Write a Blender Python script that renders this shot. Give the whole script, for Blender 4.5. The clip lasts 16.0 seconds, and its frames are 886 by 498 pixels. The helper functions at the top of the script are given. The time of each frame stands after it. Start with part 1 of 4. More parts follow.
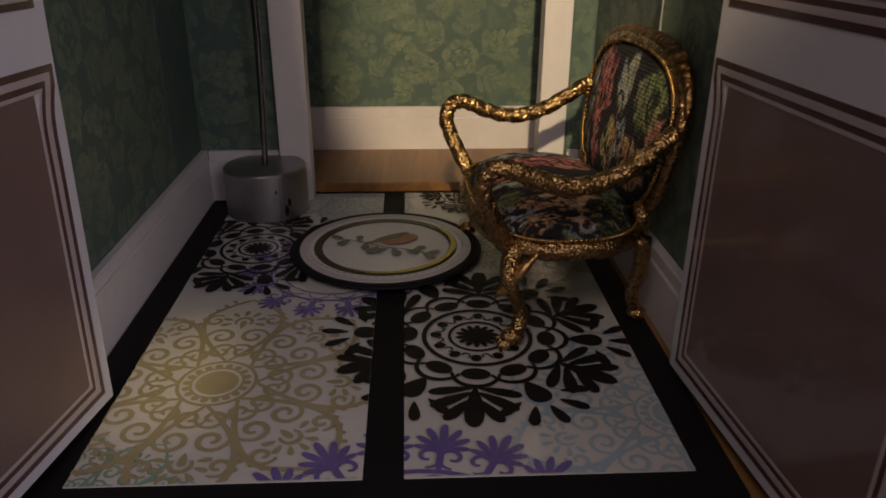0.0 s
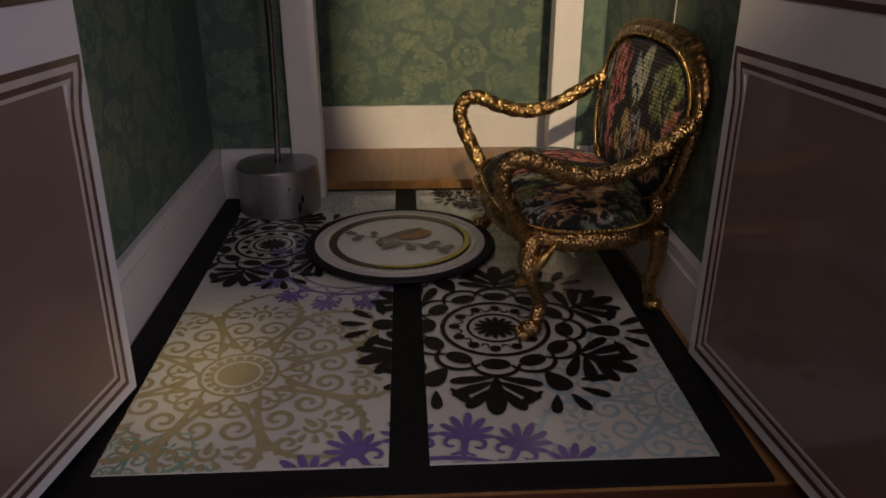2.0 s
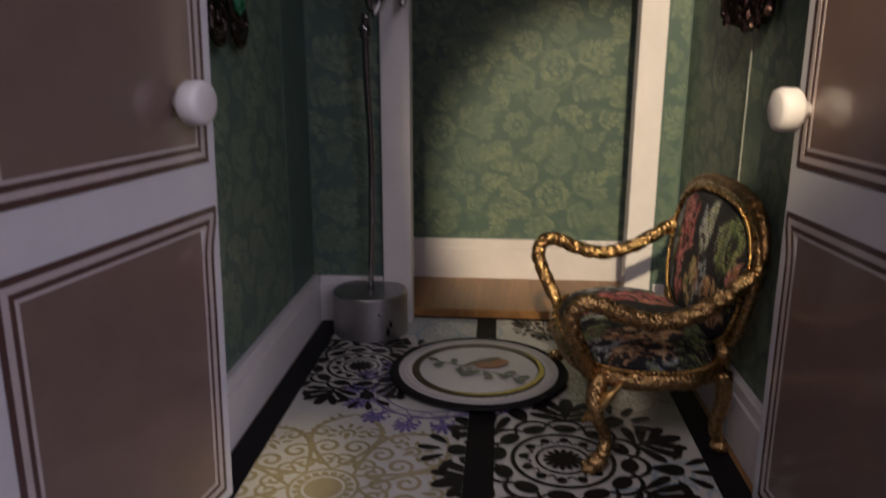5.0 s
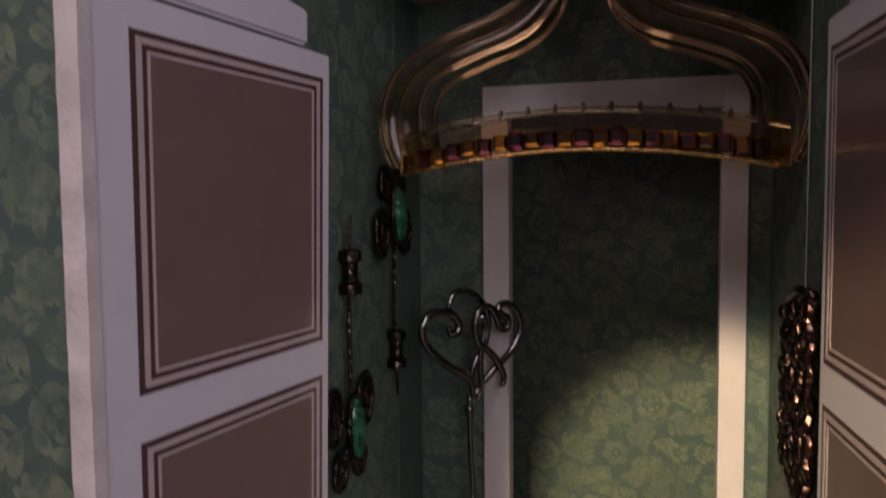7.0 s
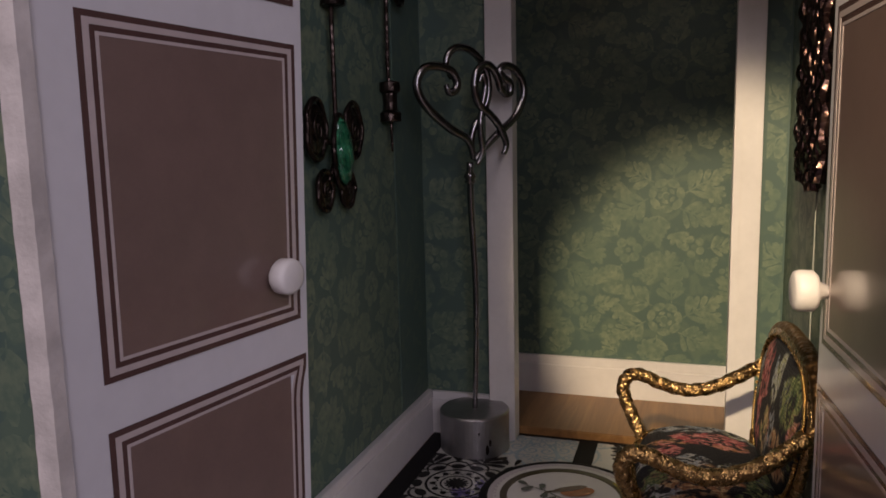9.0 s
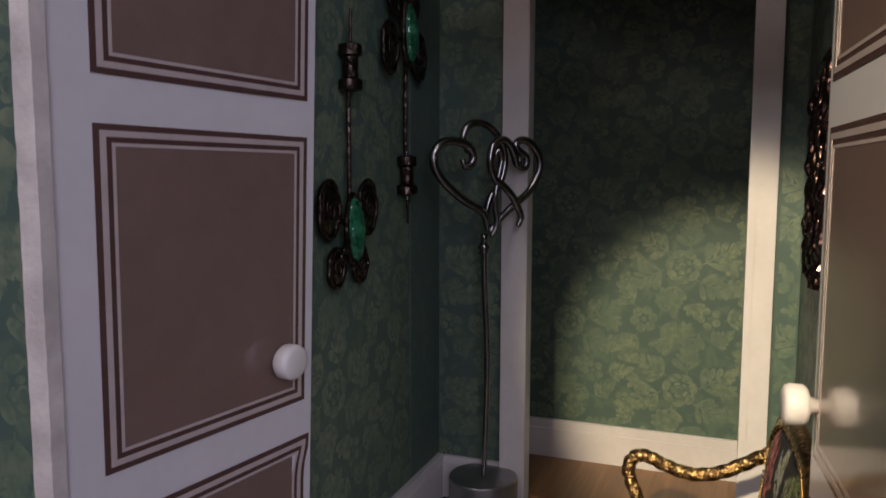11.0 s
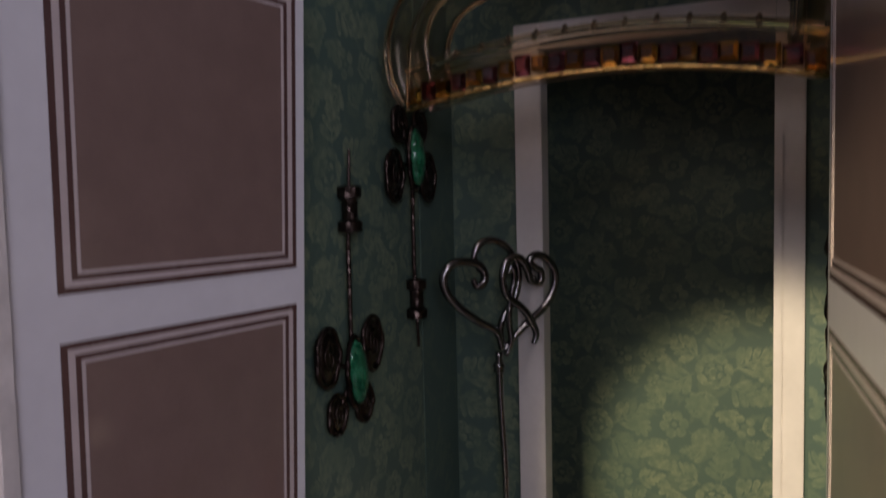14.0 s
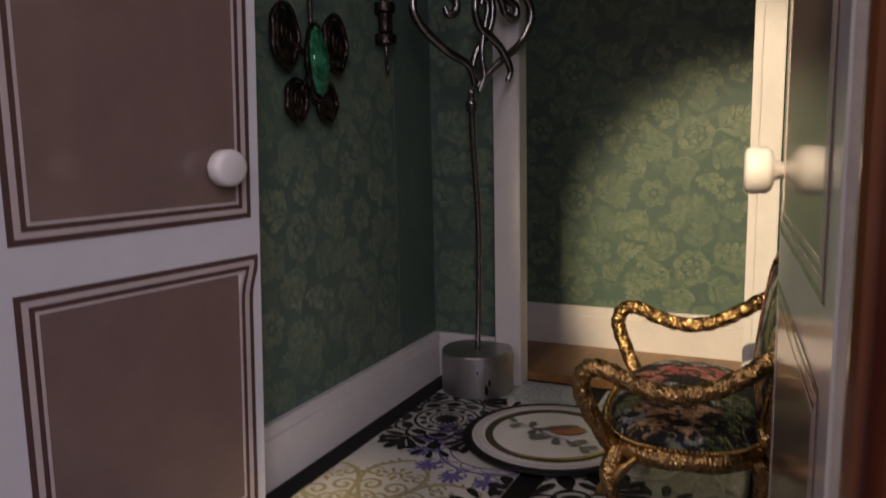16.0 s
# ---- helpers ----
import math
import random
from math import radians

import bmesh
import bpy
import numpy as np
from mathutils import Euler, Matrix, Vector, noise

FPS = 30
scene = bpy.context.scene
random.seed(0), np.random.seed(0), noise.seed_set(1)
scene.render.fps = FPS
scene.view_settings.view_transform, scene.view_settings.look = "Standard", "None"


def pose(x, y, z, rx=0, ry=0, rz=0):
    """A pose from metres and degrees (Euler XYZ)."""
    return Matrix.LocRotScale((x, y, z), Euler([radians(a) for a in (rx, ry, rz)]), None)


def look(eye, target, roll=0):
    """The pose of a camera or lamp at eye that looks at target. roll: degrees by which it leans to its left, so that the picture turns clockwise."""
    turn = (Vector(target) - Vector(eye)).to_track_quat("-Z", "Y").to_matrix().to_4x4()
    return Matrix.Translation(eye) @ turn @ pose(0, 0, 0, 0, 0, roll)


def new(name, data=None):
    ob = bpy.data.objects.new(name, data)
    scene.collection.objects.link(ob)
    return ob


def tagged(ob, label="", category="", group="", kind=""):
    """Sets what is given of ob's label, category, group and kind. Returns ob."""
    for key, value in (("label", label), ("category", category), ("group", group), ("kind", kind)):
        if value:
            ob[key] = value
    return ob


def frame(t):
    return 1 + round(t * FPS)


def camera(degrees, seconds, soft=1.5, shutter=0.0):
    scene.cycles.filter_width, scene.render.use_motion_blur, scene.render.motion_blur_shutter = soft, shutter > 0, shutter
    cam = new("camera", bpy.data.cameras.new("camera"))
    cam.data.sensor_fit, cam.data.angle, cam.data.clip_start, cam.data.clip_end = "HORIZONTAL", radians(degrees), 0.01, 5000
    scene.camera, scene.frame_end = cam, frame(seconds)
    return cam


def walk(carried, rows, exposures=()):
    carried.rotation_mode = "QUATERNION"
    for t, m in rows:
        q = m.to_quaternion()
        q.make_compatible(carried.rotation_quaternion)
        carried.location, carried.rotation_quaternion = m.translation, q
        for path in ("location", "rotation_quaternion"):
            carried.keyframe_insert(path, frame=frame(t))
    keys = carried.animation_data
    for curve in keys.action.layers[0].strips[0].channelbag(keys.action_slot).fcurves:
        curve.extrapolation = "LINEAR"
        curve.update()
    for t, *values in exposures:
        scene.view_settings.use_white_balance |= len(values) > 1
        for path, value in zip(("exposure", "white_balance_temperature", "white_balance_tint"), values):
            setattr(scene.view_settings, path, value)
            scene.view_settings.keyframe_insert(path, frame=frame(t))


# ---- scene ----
cam = camera(61.6, 16.0, soft=1.7, shutter=0.6)
PATH = [
    (0, (0.008, 0.014, 0.135), (0.096, 1.843, -0.669), 0.3),
    (0.5, (0.004, 0.019, 0.132), (0.085, 1.847, -0.676), 0.4),
    (1, (0.004, 0.019, 0.131), (0.08, 1.851, -0.668), -0.0),
    (1.5, (0.004, 0.017, 0.131), (0.087, 1.851, -0.66), -0.0),
    (2, (0.001, 0.011, 0.131), (0.093, 1.847, -0.658), 0.0),
    (2.5, (-0.001, 0.008, 0.131), (0.091, 1.843, -0.659), 0.1),
    (3, (-0.004, 0.008, 0.125), (0.071, 1.843, -0.669), -0.0),
    (3.2, (-0.005, 0.008, 0.127), (0.076, 1.846, -0.658), 0.0),
    (5.5, (0.016, -0.021, 0.163), (-0.327, 1.91, -0.229), 0.1),
    (6, (0.040, -0.032, 0.204), (-0.481, 1.876, -0.100), 0.0),
    (6.5, (0.041, -0.042, 0.254), (-0.486, 1.875, 0.035), 0.1),
    (7, (0.039, -0.046, 0.281), (-0.503, 1.875, 0.152), -0.5),
    (7.5, (0.038, -0.048, 0.293), (-0.561, 1.858, 0.2), -0.4),
    (8, (0.04, -0.046, 0.275), (-0.542, 1.864, 0.165), -0.7),
    (8.5, (0.051, -0.038, 0.229), (-0.553, 1.858, 0.035), -1.2),
    (9, (0.052, -0.031, 0.178), (-0.567, 1.85, -0.1), -1.3),
    (11.3, (0.072, -0.031, 0.204), (-0.656, 1.823, 0.018), -0.2),
    (11.5, (0.076, -0.026, 0.207), (-0.664, 1.823, 0.029), -1.0),
    (12, (0.075, -0.025, 0.233), (-0.648, 1.832, 0.07), -0.9),
    (12.5, (0.076, -0.025, 0.262), (-0.668, 1.827, 0.135), -0.7),
    (13, (0.074, -0.025, 0.28), (-0.696, 1.82, 0.204), -0.5),
    (13.5, (0.081, -0.02, 0.276), (-0.717, 1.812, 0.183), -1.2),
    (14, (0.083, -0.011, 0.251), (-0.766, 1.795, 0.124), -1.3),
    (14.5, (0.081, -0.001, 0.215), (-0.759, 1.807, 0.055), -0.9),
    (15, (0.089, -0.003, 0.185), (-0.728, 1.811, -0.024), -1.0),
    (15.5, (0.089, -0.005, 0.159), (-0.745, 1.794, -0.096), -1.4),
    (16, (0.095, -0.005, 0.142), (-0.751, 1.783, -0.149), -1.2),
]
U = 0.5  # the plan below is drawn at double size: a room in the scale 1:12
walk(cam, [(t, look(Vector(eye) * U, Vector(target) * U, roll)) for t, eye, target, roll in PATH], [
    (0.0, -0.12, 6700, 14), (3.2, -0.12, 6480, 12), (5.5, 0.3, 6050, 14), (6.5, 0.3, 6250, 16), (7.5, 0.25, 7100, 24), (8.5, 0.3, 7600, 25),
    (9.0, 0.35, 6450, 14), (11.5, 0.38, 6050, 10), (12.5, 0.38, 6100, 9), (13.0, 0.34, 6080, 6), (14.0, 0.35, 6200, 10), (15.0, 0.40, 6450, 12), (16.0, 0.48, 6600, 12)])


# ---- light ----
world = bpy.data.worlds.new("room_light")
scene.world = world
world.use_nodes = True
world.node_tree.nodes["Background"].inputs[0].default_value = (0.58, 0.48, 0.57, 1)
world.node_tree.nodes["Background"].inputs[1].default_value = 0.15

lamp_data = bpy.data.lights.new("reading_lamp", "SPOT")
lamp_data.energy, lamp_data.color = 7.8, (1.0, 0.78, 0.48)
lamp_data.spot_size, lamp_data.spot_blend, lamp_data.shadow_soft_size = radians(13.2), 0.5, 0.006
lamp = new("reading_lamp", lamp_data)
lamp.matrix_world = look(Vector((-0.03, -0.50, 0.548)) * U, Vector((0.078, 0.487, 0.051)) * U)

# narrow extra spot beside the reading lamp, added to light a floor patch
patch_spot_data = bpy.data.lights.new("reading_lamp_stray_beam", "SPOT")
patch_spot_data.energy, patch_spot_data.color = 4.2, (1.0, 0.80, 0.45)
patch_spot_data.spot_size, patch_spot_data.spot_blend, patch_spot_data.shadow_soft_size = radians(3.6), 1.0, 0.006
patch_spot = new("reading_lamp_stray_beam", patch_spot_data)
patch_spot.matrix_world = look(Vector((-0.045, -0.50, 0.548)) * U, Vector((-0.070, 0.222, 0.0)) * U)

# soft cool fill added at the front right; its source is unseen
right_fill_data = bpy.data.lights.new("window_light", "AREA")
right_fill_data.energy, right_fill_data.color, right_fill_data.shape, right_fill_data.size, right_fill_data.size_y = 1.02, (0.94, 0.86, 1.0), "RECTANGLE", 0.35, 0.3
right_fill = new("window_light", right_fill_data)
right_fill.matrix_world = look((0.34, -0.38, 0.28), (-0.03, 0.1, 0.07))

# unseen warm fill, set high at the front left to brighten floor and chair
top_fill_data = bpy.data.lights.new("ceiling_lamp", "AREA")
top_fill_data.energy, top_fill_data.color, top_fill_data.shape, top_fill_data.size = 1.22, (1.0, 0.84, 0.80), "DISK", 0.4
top_fill = new("ceiling_lamp", top_fill_data)
top_fill.matrix_world = look((-0.15, -0.46, 0.66), (0.0, 0.1, 0.05))


# ---- materials ----
def mat(name, color, rough=0.6, metal=0.0, **more):
    m = bpy.data.materials.new(name)
    m.use_nodes = True
    b = m.node_tree.nodes["Principled BSDF"]
    b.inputs["Base Color"].default_value = (*color, 1)
    b.inputs["Roughness"].default_value, b.inputs["Metallic"].default_value = rough, metal
    for key, value in more.items():
        b.inputs[key.replace("_", " ")].default_value = value
    return m


class Nodes:
    """Short hand for one material's nodes."""

    def __init__(self, m):
        self.t = m.node_tree
        self.b = self.t.nodes["Principled BSDF"]
        self.co = self.t.nodes.new("ShaderNodeTexCoord").outputs["Object"]

    def link(self, a, b):
        self.t.links.new(a, b)

    def put(self, sock, v):
        if hasattr(v, "is_output"):
            self.link(v, sock)
        else:
            sock.default_value = v

    def math(self, op, a, b=0.0, c=0.0):
        n = self.t.nodes.new("ShaderNodeMath")
        n.operation = op
        for i, v in enumerate((a, b, c)):
            self.put(n.inputs[i], v)
        return n.outputs[0]

    def noise(self, scale, detail=3.0, rough=0.55, vec=None, stretch=None, distort=0.0):
        vec = vec or self.co
        if stretch:
            mp = self.t.nodes.new("ShaderNodeMapping")
            mp.inputs["Scale"].default_value = stretch
            self.link(vec, mp.inputs["Vector"])
            vec = mp.outputs[0]
        n = self.t.nodes.new("ShaderNodeTexNoise")
        self.link(vec, n.inputs["Vector"])
        n.inputs["Scale"].default_value, n.inputs["Detail"].default_value = scale, detail
        n.inputs["Roughness"].default_value, n.inputs["Distortion"].default_value = rough, distort
        return n.outputs["Fac"]

    def voronoi(self, scale, feature="F1", vec=None, out="Distance", rnd=1.0):
        n = self.t.nodes.new("ShaderNodeTexVoronoi")
        n.feature = feature
        self.link(vec or self.co, n.inputs["Vector"])
        n.inputs["Scale"].default_value, n.inputs["Randomness"].default_value = scale, rnd
        return n.outputs[out]

    def ramp(self, fac, *stops):
        n = self.t.nodes.new("ShaderNodeValToRGB")
        e = n.color_ramp.elements
        while len(e) < len(stops):
            e.new(0.5)
        for k, (p, c) in zip(e, stops):
            k.position = p
            k.color = (*c, 1) if hasattr(c, "__len__") else (c, c, c, 1)
        self.link(fac, n.inputs[0])
        return n.outputs[0]

    def mix(self, fac, a, b, mode="MIX"):
        n = self.t.nodes.new("ShaderNodeMix")
        n.data_type, n.blend_type = "RGBA", mode
        self.put(n.inputs[0], fac)
        for i, v in ((6, a), (7, b)):
            self.put(n.inputs[i], (*v, 1) if isinstance(v, tuple) and len(v) == 3 else v)
        return n.outputs[2]

    def bump(self, h, strength=0.3, dist=0.001):
        n = self.t.nodes.new("ShaderNodeBump")
        n.inputs["Strength"].default_value, n.inputs["Distance"].default_value = strength, dist
        self.link(h, n.inputs["Height"])
        self.link(n.outputs[0], self.b.inputs["Normal"])

    def color(self, v):
        self.link(v, self.b.inputs["Base Color"])

    def rough(self, v):
        self.link(v, self.b.inputs["Roughness"])


def worn(m, color, amount=0.12, scale=60.0, bump=0.15, dist=0.0002):
    """Two scales of variation and a fine relief."""
    n = Nodes(m)
    big, fine = n.noise(scale, 4), n.noise(scale * 9, 3)
    c = n.mix(n.ramp(big, (0.35, 0.0), (0.7, 1.0)), tuple(v * (1 - amount) for v in color), tuple(min(1, v * (1 + amount * 0.5)) for v in color))
    c = n.mix(0.25, c, n.mix(fine, tuple(v * 0.75 for v in color), tuple(min(1, v * 1.15) for v in color)))
    n.color(c)
    n.bump(fine, bump, dist)
    return m


def wallpaper(name):
    """The mottled green ground of the damask paper, with faint shadow leaves."""
    m = mat(name, (0.078, 0.128, 0.098), 0.55)
    n = Nodes(m)
    ground = n.mix(n.noise(60, 4), (0.062, 0.106, 0.092), (0.084, 0.134, 0.107))
    n.color(n.mix(n.ramp(n.noise(190, 3, 0.5, distort=0.8), (0.52, 0.0), (0.62, 0.30)), ground, (0.15, 0.20, 0.125)))
    n.bump(n.noise(2500, 2), 0.08, 0.0001)
    return m


def paper_print(name):
    """The paler green of the printed flowers, rubbed thin in places."""
    m = mat(name, (0.16, 0.21, 0.13), 0.5)
    n = Nodes(m)
    tone = n.mix(n.ramp(n.noise(520, 3), (0.35, 0.0), (0.65, 1.0)), (0.100, 0.148, 0.110), (0.185, 0.232, 0.152))
    n.color(n.mix(n.ramp(n.noise(75, 4), (0.40, 0.0), (0.68, 0.75)), tone, (0.090, 0.142, 0.105)))
    n.bump(n.noise(2500, 2), 0.08, 0.0001)
    return m


PAPER_PRINT = paper_print("pale_green_print")
PAPER = wallpaper("green_wallpaper")
WHITE = worn(mat("white_card", (0.74, 0.71, 0.70), 0.5), (0.74, 0.71, 0.70), 0.10, 55)
DOOR_WHITE = worn(mat("glossy_white_card", (0.72, 0.71, 0.74), 0.3, Coat_Weight=0.5, Coat_Roughness=0.12), (0.72, 0.71, 0.74), 0.05, 40, 0.03)
DOOR_BROWN = worn(mat("brown_print", (0.205, 0.138, 0.120), 0.36, Coat_Weight=0.8, Coat_Roughness=0.10), (0.205, 0.138, 0.120), 0.10, 150, 0.04)
DOOR_LINE = worn(mat("dark_brown_line", (0.10, 0.055, 0.05), 0.25, Coat_Weight=0.5, Coat_Roughness=0.08), (0.10, 0.055, 0.05), 0.12, 200, 0.05)
DOOR_PALE = worn(mat("pale_line", (0.55, 0.47, 0.46), 0.25, Coat_Weight=0.5, Coat_Roughness=0.08), (0.55, 0.47, 0.46), 0.10, 200, 0.05)
RAW_EDGE = worn(mat("raw_board_edge", (0.74, 0.69, 0.66), 0.8), (0.74, 0.69, 0.66), 0.34, 110, 0.22, 0.0007)
CEILING = worn(mat("ceiling_card", (0.55, 0.48, 0.46), 0.8), (0.55, 0.48, 0.46), 0.12, 40)
TILE = worn(mat("printed_paper", (0.60, 0.59, 0.545), 0.32, Coat_Weight=0.8, Coat_Roughness=0.16), (0.60, 0.59, 0.545), 0.06, 70, 0.05)
BLACK = worn(mat("black_paper", (0.007, 0.006, 0.007), 0.65, Specular_IOR_Level=0.25), (0.007, 0.006, 0.007), 0.3, 90, 0.1)
INK_BLACK = worn(mat("black_ink", (0.011, 0.009, 0.009), 0.5, Specular_IOR_Level=0.3), (0.011, 0.009, 0.009), 0.2, 200, 0.05)
INK_GOLD = worn(mat("ochre_ink", (0.38, 0.325, 0.185), 0.35, Coat_Weight=0.8, Coat_Roughness=0.16), (0.38, 0.325, 0.185), 0.15, 120, 0.05)
INK_PURPLE = worn(mat("purple_ink", (0.16, 0.12, 0.34), 0.35, Coat_Weight=0.8, Coat_Roughness=0.16), (0.16, 0.12, 0.34), 0.2, 120, 0.05)
INK_BLUE = worn(mat("pale_blue_ink", (0.36, 0.46, 0.52), 0.35, Coat_Weight=0.8, Coat_Roughness=0.16), (0.36, 0.46, 0.52), 0.12, 120, 0.05)
INK_GREEN = worn(mat("teal_green_ink", (0.24, 0.38, 0.30), 0.35), (0.24, 0.38, 0.30), 0.3, 120, 0.05)


def wood(name, dark, pale, axis=0, rough=0.4):
    m = mat(name, pale, rough)
    n = Nodes(m)
    st = [120, 120, 120]
    st[axis] = 9
    g = n.noise(1.0, 6, 0.65, stretch=tuple(st), distort=0.6)
    st2 = [900, 900, 900]
    st2[axis] = 40
    f = n.noise(1.0, 3, stretch=tuple(st2))
    c = n.mix(n.ramp(g, (0.32, 0.0), (0.68, 1.0)), dark, pale)
    n.color(n.mix(n.math("MULTIPLY", f, 0.5), c, tuple(v * 0.55 for v in dark)))
    n.bump(f, 0.15, 0.0002)
    return m


WOOD = wood("brown_wood", (0.17, 0.08, 0.026), (0.42, 0.22, 0.08), 1)
POST_WOOD = wood("varnished_dark_wood", (0.06, 0.014, 0.008), (0.38, 0.14, 0.05), 2, 0.18)
TABLE = wood("table_wood", (0.045, 0.016, 0.009), (0.11, 0.042, 0.022), 0, 0.35)


def knurled(name, color, rough, scale, strength):
    m = mat(name, color, rough, 1.0)
    n = Nodes(m)
    cells = n.voronoi(scale, "F1")
    tone = n.ramp(cells, (0.2, color), (0.95, tuple(v * 0.7 for v in color)))
    n.color(n.mix(n.ramp(n.noise(scale * 0.15, 3), (0.4, 0.0), (0.75, 0.5)), tone, tuple(v * 0.6 for v in color)))
    n.rough(n.ramp(n.noise(scale * 0.4, 3), (0.3, rough * 0.7), (0.7, min(1, rough * 1.6))))
    n.bump(n.math("SUBTRACT", 1.0, cells), strength, 0.0008)
    return m


GOLD = knurled("chased_gilt_metal", (0.50, 0.315, 0.13), 0.24, 1900, 0.38)
GOLD_PLAIN = knurled("gilt_metal", (0.66, 0.42, 0.15), 0.24, 500, 0.2)
GILT_DARK = knurled("dull_brown_gilt", (0.30, 0.17, 0.07), 0.40, 900, 0.4)
PEWTER = knurled("dark_pewter", (0.29, 0.28, 0.285), 0.15, 250, 0.2)
BRONZE = knurled("dark_bronze", (0.065, 0.048, 0.042), 0.32, 500, 0.6)
STEEL = worn(mat("brushed_aluminium", (0.42, 0.41, 0.41), 0.42, 1.0), (0.42, 0.41, 0.41), 0.2, 120, 0.1)
SEQUIN = knurled("copper_brown_sequins", (0.16, 0.095, 0.08), 0.22, 420, 0.8)
THREAD = mat("pale_thread", (0.36, 0.38, 0.34), 0.7)
PORCELAIN = worn(mat("porcelain", (0.72, 0.70, 0.66), 0.15), (0.72, 0.70, 0.66), 0.04, 60, 0.02)
PLATE_RIM = worn(mat("grey_white_rim", (0.55, 0.51, 0.52), 0.2), (0.55, 0.51, 0.52), 0.06, 60, 0.02)
RIM_DARK = mat("dark_olive_gilt_ring", (0.055, 0.040, 0.015), 0.3)
RIM_GOLD = mat("yellow_gilt_ring", (0.55, 0.42, 0.08), 0.25, 0.6)
MARK_RED = worn(mat("russet_glaze", (0.42, 0.16, 0.07), 0.25), (0.42, 0.16, 0.07), 0.4, 300, 0.02)
MARK_BROWN = worn(mat("brown_glaze", (0.15, 0.10, 0.075), 0.25), (0.15, 0.10, 0.075), 0.3, 300, 0.02)
LEAF_GREY = worn(mat("grey_green_glaze", (0.15, 0.16, 0.13), 0.25), (0.15, 0.16, 0.13), 0.35, 300, 0.02)
KNOB = worn(mat("white_wooden_knob", (0.80, 0.77, 0.75), 0.45), (0.80, 0.77, 0.75), 0.06, 90, 0.08)


def glass(name, color, rough=0.05, ior=1.45, weight=1.0):
    return mat(name, color, rough, 0.0, Transmission_Weight=weight, IOR=ior)


GEM_GREEN = glass("emerald_glass", (0.02, 0.34, 0.13), 0.04, 1.55, 0.6)
gem = Nodes(GEM_GREEN)
flaws = gem.noise(420, 3, 0.6, distort=1.0)
gem.color(gem.mix(gem.ramp(flaws, (0.36, 0.0), (0.66, 1.0)), (0.004, 0.12, 0.05), (0.10, 0.55, 0.27)))
gem.bump(gem.voronoi(420, "F1"), 0.5, 0.0012)
AMBER = glass("amber_clear_plastic", (0.90, 0.76, 0.58), 0.04, 1.33, 1.0)
STONE_AMBER = glass("amber_rhinestone", (0.78, 0.36, 0.05), 0.02, 1.6, 1.0)
STONE_PURPLE = glass("plum_rhinestone", (0.42, 0.10, 0.14), 0.02, 1.6, 1.0)


def tapestry(name, spots):
    """Needlepoint: soft-edged patches of coloured wool on a black ground, in rows of stitches. spots: centre, radii, two colours."""
    m = mat(name, (0.03, 0.03, 0.03), 0.85)
    n = Nodes(m)
    warp = n.t.nodes.new("ShaderNodeTexNoise")
    warp.inputs["Scale"].default_value, warp.inputs["Detail"].default_value = 160, 3
    n.link(n.co, warp.inputs["Vector"])
    shift = n.t.nodes.new("ShaderNodeVectorMath")
    shift.operation = "MULTIPLY_ADD"
    n.link(warp.outputs["Color"], shift.inputs[0])
    shift.inputs[1].default_value, shift.inputs[2].default_value = (0.007, 0.007, 0.007), (-0.0035, -0.0035, -0.0035)
    add = n.t.nodes.new("ShaderNodeVectorMath")
    n.link(n.co, add.inputs[0])
    n.link(shift.outputs[0], add.inputs[1])
    streak = n.noise(520, 2, 0.6, distort=1.5, stretch=(0.8, 1.3, 0.7))
    gaps = n.ramp(n.noise(430, 2, 0.5, distort=1.2, stretch=(0.8, 1.3, 0.7)), (0.45, 0.02), (0.53, 1.0))
    c = (0.012, 0.012, 0.014)
    for centre, radii, one, two in spots:
        off = n.t.nodes.new("ShaderNodeVectorMath")
        off.operation = "SUBTRACT"
        n.link(add.outputs[0], off.inputs[0])
        off.inputs[1].default_value = [v * U for v in centre]
        dv = n.t.nodes.new("ShaderNodeVectorMath")
        dv.operation = "DIVIDE"
        n.link(off.outputs[0], dv.inputs[0])
        dv.inputs[1].default_value = [v * U for v in radii]
        ln = n.t.nodes.new("ShaderNodeVectorMath")
        ln.operation = "LENGTH"
        n.link(dv.outputs[0], ln.inputs[0])
        inside = n.ramp(ln.outputs["Value"], (0.80, 1.0), (1.0, 0.0))
        wool = n.mix(n.ramp(streak, (0.42, 0.0), (0.56, 1.0)), one, two)
        c = n.mix(n.math("MULTIPLY", inside, gaps), c, wool)
    stitch = n.voronoi(1500, "F1", rnd=0.35)
    n.color(n.mix(n.ramp(stitch, (0.35, 0.0), (0.85, 0.4)), c, (0.01, 0.01, 0.01)))
    n.bump(n.math("SUBTRACT", 1.0, stitch), 0.9, 0.0006)
    return m


PINK, ROSE, LEAF, MOSS, CREAM, RUST, SLATE, GREY = (0.72, 0.30, 0.27), (0.40, 0.07, 0.08), (0.30, 0.32, 0.12), (0.07, 0.11, 0.04), (0.70, 0.48, 0.25), (0.42, 0.19, 0.08), (0.22, 0.27, 0.33), (0.55, 0.56, 0.54)
WIDE = 0.2
pick = random.Random(7)
SMALL = [(LEAF, MOSS), (GREY, SLATE), (CREAM, RUST), (LEAF, GREY), (PINK, RUST), (SLATE, GREY)]
